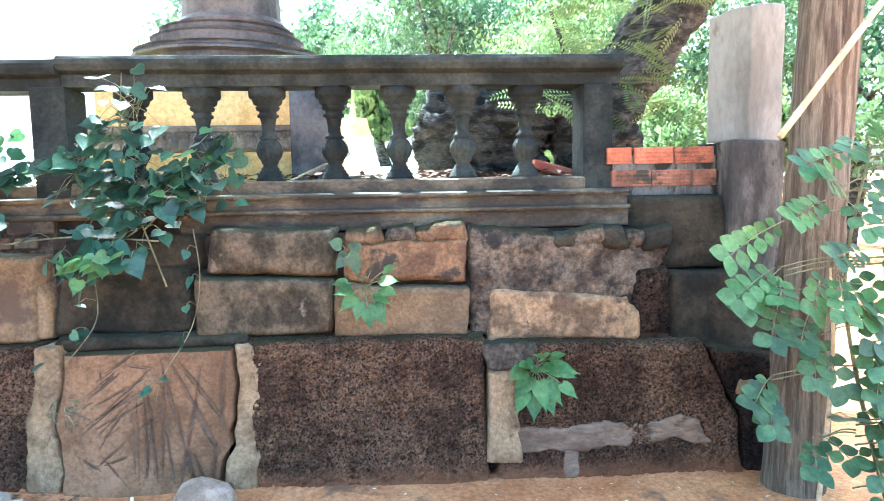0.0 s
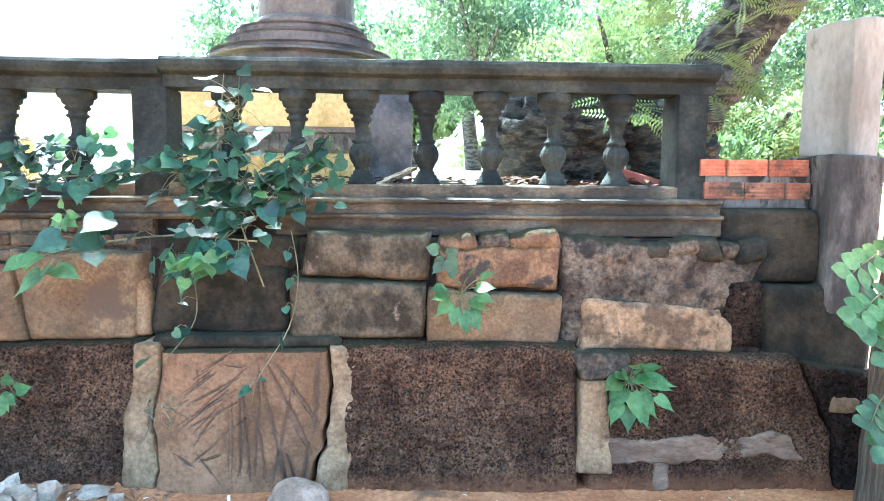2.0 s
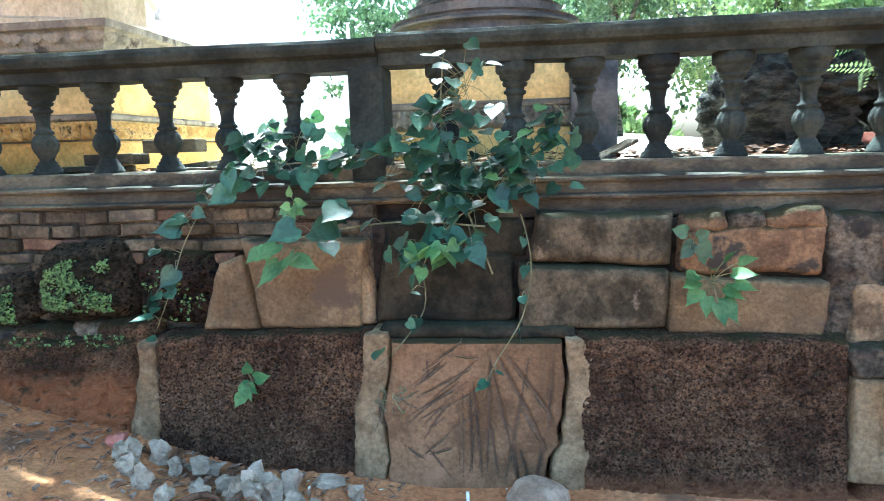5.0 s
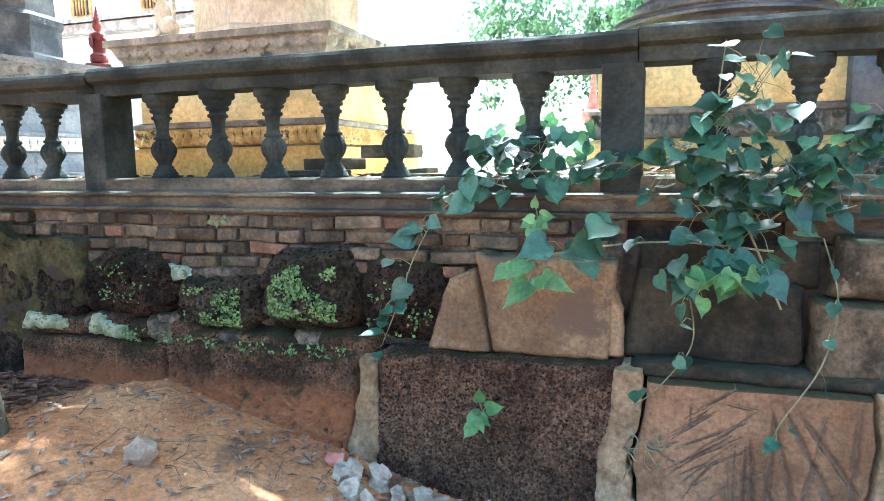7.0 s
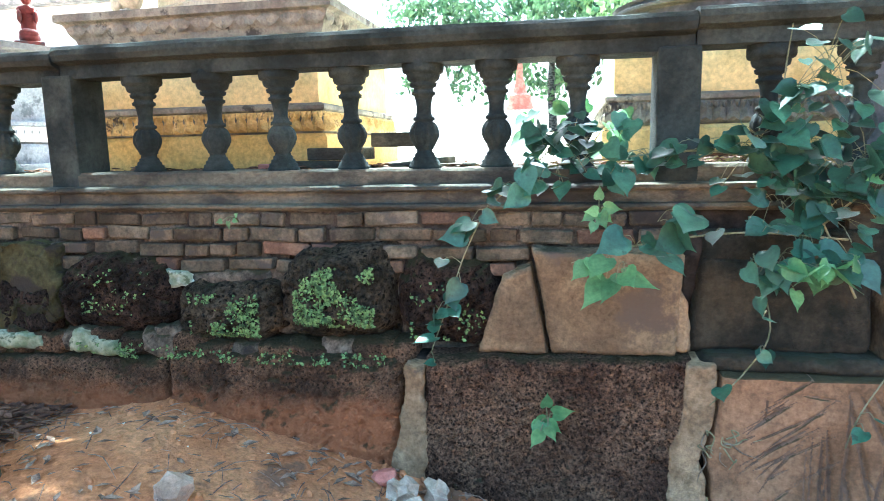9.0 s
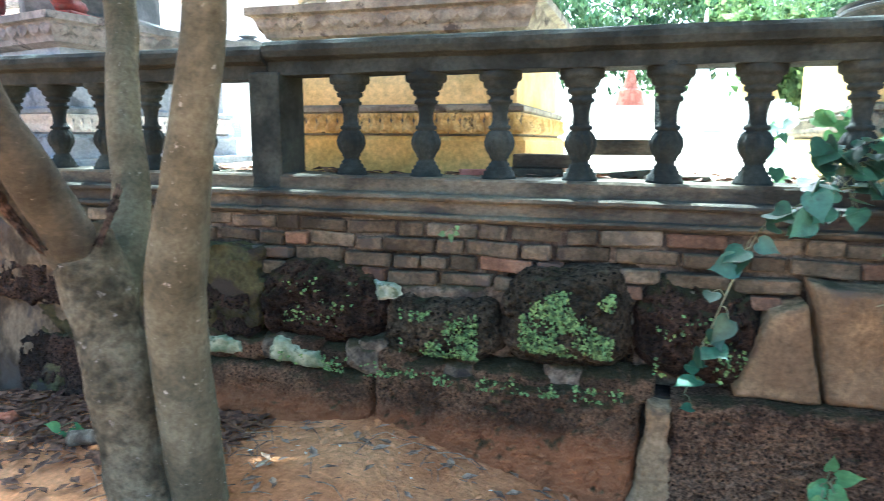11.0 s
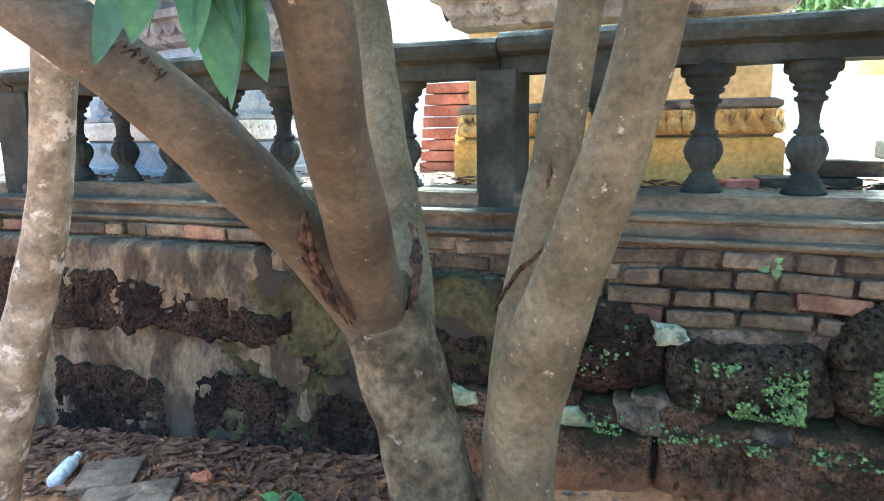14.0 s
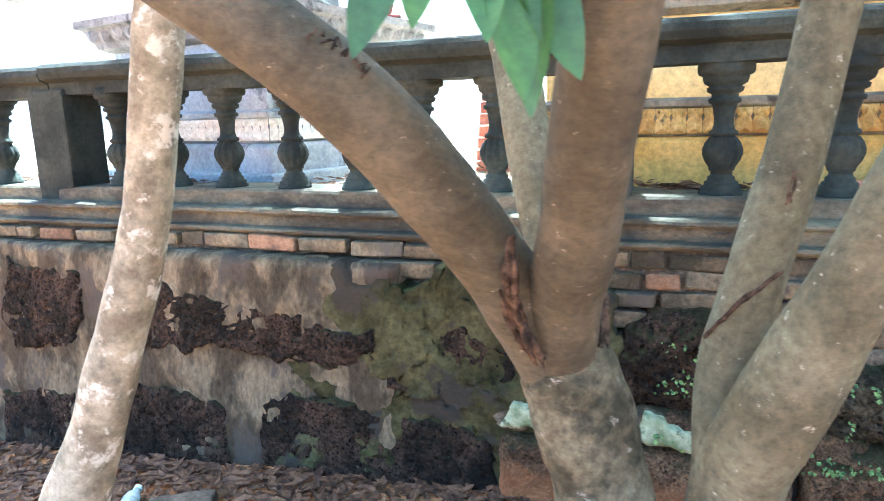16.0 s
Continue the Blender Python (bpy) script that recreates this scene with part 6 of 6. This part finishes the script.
for x, y, w, d in ((-5.46, 2.40, 0.17, 0.11), (-5.68, 2.53, 0.12, 0.10)):
    bm = box_bm(-w, w, -d, d, -0.03, 0.03, 0.008)
    bmesh.ops.subdivide_edges(bm, edges=bm.edges[:], cuts=2, use_grid_fill=True)
    for v in bm.verts:
        v.co += noise.noise_vector(v.co * 18 + Vector((x, y, 0))) * 0.006
    ob = part("paving_tile", bm, paver_brown, smooth=False)
    ob.matrix_basis = pose(x, y, ground_z(x, y) + 0.012, 2, -3, 27)
    tagged(ob, "worn grey-brown paving slab among dry leaves", "tile")
stick = part("white_stick", tube([(-1.12, 2.66, 0.02), (-1.125, 2.67, 0.11)], [0.007, 0.007], 8, per=2), white_paint)
tagged(stick, "short white stub stuck in the earth", "stick")
wood = holder("driftwood", (-2.15, 2.35, 0.1), "dry twisted roots lying on the earth", "wood")
for k in range(9):
    x, y = -2.35 + rng.uniform(0, 0.3), 2.3 + rng.uniform(-0.1, 0.14)
    d = Vector((rng.uniform(0.5, 1), rng.uniform(-0.4, 0.3), 0)) * 0.3
    part("root", tube([(x, y, ground_z(x, y) + 0.02), (x + d.x * 0.5, y + d.y * 0.5 + 0.03, ground_z(x, y) + 0.045), (x + d.x, y + d.y, ground_z(x, y) + 0.0)], [0.016, 0.014, 0.006], 8, 0.2, per=5, seed=k), leaf_dry, wood)
log = part("branch_piece", tube([(-4.75, 2.45, 0.40), (-4.62, 2.47, 0.42), (-4.5, 2.5, 0.41)], [0.03, 0.028, 0.026], 10, 0.15), weathered_wood)
tagged(log, "short piece of dead branch on the leaves", "wood")
bz = ground_z(-5.85, 2.5)
bottle = holder("plastic_bottle", (-5.85, 2.5, bz), "empty clear plastic bottle lying on dry leaves", "bottle")
bm = lathe([(0.026, 0.0), (0.031, 0.01), (0.031, 0.05), (0.029, 0.055), (0.031, 0.06), (0.031, 0.11), (0.029, 0.115), (0.031, 0.12), (0.028, 0.145), (0.016, 0.17), (0.014, 0.185)], 16)
bm.transform(pose(-5.86, 2.43, bz + 0.034, -86, 0, 23))
part("shell", bm, bottle_plastic, bottle)
bm = lathe([(0.016, 0.183), (0.016, 0.2)], 14)
bm.transform(pose(-5.86, 2.43, bz + 0.034, -86, 0, 23))
part("cap", bm, white_paint, bottle, "white screw cap")


def litter(name, count, area, size, material, label, zf, seed, parent=None, heap=None, curl=0.3):
    g = random.Random(seed)
    verts, faces = [], []
    for _ in range(count):
        x, y = area(g)
        z = zf(x, y) + g.uniform(0.002, 0.012) + (heap(x, y) * g.random() if heap else 0)
        s = size * g.uniform(0.5, 1.4)
        e = Euler((g.gauss(0, 0.14), g.gauss(0, 0.2), g.uniform(0, 6.3))).to_matrix()
        b = len(verts)
        for a, v, h in ((0, -0.5, 0), (0.2, 0, curl * 0.3), (0, 0.5, 0.05), (-0.2, 0, curl * 0.3)):
            verts.append(Vector((x, y, z)) + e @ Vector((a * s, v * s, h * s)))
        faces += [(b, b + 1, b + 2), (b, b + 2, b + 3)]
    tagged(raw(name, verts, faces, material, parent, "", smooth=False), label, "leaves", kind="stuff")


litter("dry_leaves", 3000, lambda g: (g.uniform(-7.5, -4.1), 2.92 - abs(g.gauss(0, 0.36))), 0.075, leaf_dry, "brown fallen leaves covering the earth", ground_z, 5, heap=lambda x, y: 0.014)
litter("dry_leaves", 620, lambda g: (g.uniform(-4.3, -1.4), g.uniform(1.6, 2.85)), 0.06, leaf_tan, "scattered tan and brown leaves on orange earth", ground_z, 6)
litter("fallen_petals", 150, lambda g: (g.uniform(-4.5, 1.6), 2.8 - abs(g.gauss(0, 0.5))), 0.022, flower_white, "tiny pale fallen petals", ground_z, 8)
litter("terrace_leaves", 2600, lambda g: (g.uniform(-8, 1.2), 3.35 + abs(g.gauss(0, 0.35))), 0.08, leaf_dry, "dry leaf litter behind the balustrade", terrace_z, 9, heap=lambda x, y: 0.06 if x > -1.6 else 0.03)
g3 = random.Random(12)
tw = bmesh.new()
for k in range(240):
    x, y = g3.uniform(-4.6, -1.5), 2.85 - abs(g3.gauss(0, 0.5))
    a, ln = g3.uniform(0, 6.3), g3.uniform(0.05, 0.22)
    x2, y2 = x + math.cos(a) * ln, min(2.8, y + math.sin(a) * ln)
    tube([(x, y, ground_z(x, y) + 0.006), ((x + x2) / 2, (y + y2) / 2 + 0.01, ground_z(x, y) + 0.014), (x2, y2, ground_z(x2, y2) + 0.005)], [0.0024, 0.0022, 0.001], 4, bm=tw, per=2)
tagged(part("twigs", tw, leaf_tan), "thin dry twigs scattered on the earth", "twigs", kind="stuff")

g6 = random.Random(17)
clods = bmesh.new()
for k in range(420):
    x, y = g6.uniform(-4.5, 1.7), 2.86 - abs(g6.gauss(0, 0.45))
    r = g6.uniform(0.004, 0.016) * (1.3 if x < -1.5 else 0.8)
    bmesh.ops.create_icosphere(clods, subdivisions=1, radius=r, matrix=Matrix.LocRotScale((x, y, ground_z(x, y) + r * 0.2), Euler((g6.uniform(0, 6), g6.uniform(0, 6), 0)), (1.0, g6.uniform(0.6, 1.2), g6.uniform(0.5, 0.9))))
tagged(part("earth_clods", clods, earth, smooth=False), "small clods and pebbles of orange earth", "clods", kind="stuff")

# broken tiles, bricks and boards on the terrace
for k, (x, y, w, d, h, rz, tl, mt) in enumerate(((0.82, 3.52, 0.24, 0.14, 0.05, 12, 14, tile_red), (0.5, 3.5, 0.22, 0.1, 0.045, -6, 0, tile_red), (-0.2, 3.5, 0.24, 0.1, 0.06, 3, 0, plinth_concrete), (-0.48, 3.5, 0.3, 0.12, 0.02, 20, -24, weathered_wood),
                                                (0.15, 3.6, 0.4, 0.03, 0.02, 25, 5, weathered_wood), (-3.2, 3.6, 0.34, 0.16, 0.07, 5, 0, plinth_concrete), (-3.1, 3.62, 0.3, 0.15, 0.06, -4, 0, plinth_concrete), (-2.75, 3.66, 0.42, 0.14, 0.06, -6, -6, plinth_concrete),
                                                (-2.55, 3.58, 0.26, 0.12, 0.05, 12, 0, plinth_concrete), (-3.42, 3.55, 0.16, 0.1, 0.06, 20, 0, tile_red), (-4.0, 3.5, 0.22, 0.12, 0.03, 8, 0, tile_red), (-2.8, 3.7, 0.3, 0.15, 0.07, 2, 0, plinth_concrete))):
    lift = 0.13 if k == 11 else 0.07 if k == 6 else 0.0
    ob = part("rubble_piece", box_bm(-w / 2, w / 2, -d / 2, d / 2, 0, h, 0.008), mt, smooth=False)
    ob.matrix_basis = pose(x, y, terrace_z(x, y) + lift + (0.05 if abs(tl) > 10 else 0), 0, tl, rz)
    tagged(ob, "broken red clay tile on the terrace" if mt is tile_red else "weathered board on the terrace" if mt is weathered_wood else "grey-brown broken slab on the terrace", "rubble", "rubble behind the balustrade")

# ---- old bricks under the plinth (last) ----
def brick_mesh(w, seed, material=None):
    bm = box_bm(-w / 2, w / 2, -0.05, 0.05, -0.027, 0.027, 0.006, segments=1)
    for v in bm.verts:
        v.co += noise.noise_vector(v.co * 25 + Vector((seed, 0, 0))) * 0.008
    me = bpy.data.meshes.new("brick")
    bm.to_mesh(me)
    bm.free()
    me.materials.append(material or brick_old)
    return me


long_b = [brick_mesh(0.215, k, brick_orange if k == 3 else None) for k in range(7)]
short_b = [brick_mesh(0.11, 9 + k, brick_orange if k == 3 else None) for k in range(6)]
g4 = random.Random(3)
for row in range(4):
    z = 1.208 - 0.066 * row
    x = -1.55 - 0.07 * (row % 2)
    end = (-7.4, -5.6, -4.5, -4.2, -3.9)[row]
    while x > end:
        ln = 0.215 if g4.random() < 0.55 else 0.11
        c = x - ln / 2
        if not (row >= 2 and c > -2.1):
            y = (3.128 if c > -4.6 else 3.10) - 0.012 * row + g4.uniform(-0.018, 0.014)
            place("brick", g4.choice(long_b if ln > 0.15 else short_b), Matrix.Translation((c, y, z + g4.uniform(-0.005, 0.005))) @ Matrix.Rotation(radians(g4.uniform(-3.2, 3.2)), 4, "Y") @ Matrix.Rotation(radians(g4.uniform(-4, 4)), 4, "Z") @ Matrix.Diagonal((g4.uniform(0.9, 1.03), 1, g4.uniform(0.86, 1.06), 1)), wall)
        x -= ln + g4.uniform(0.008, 0.014)
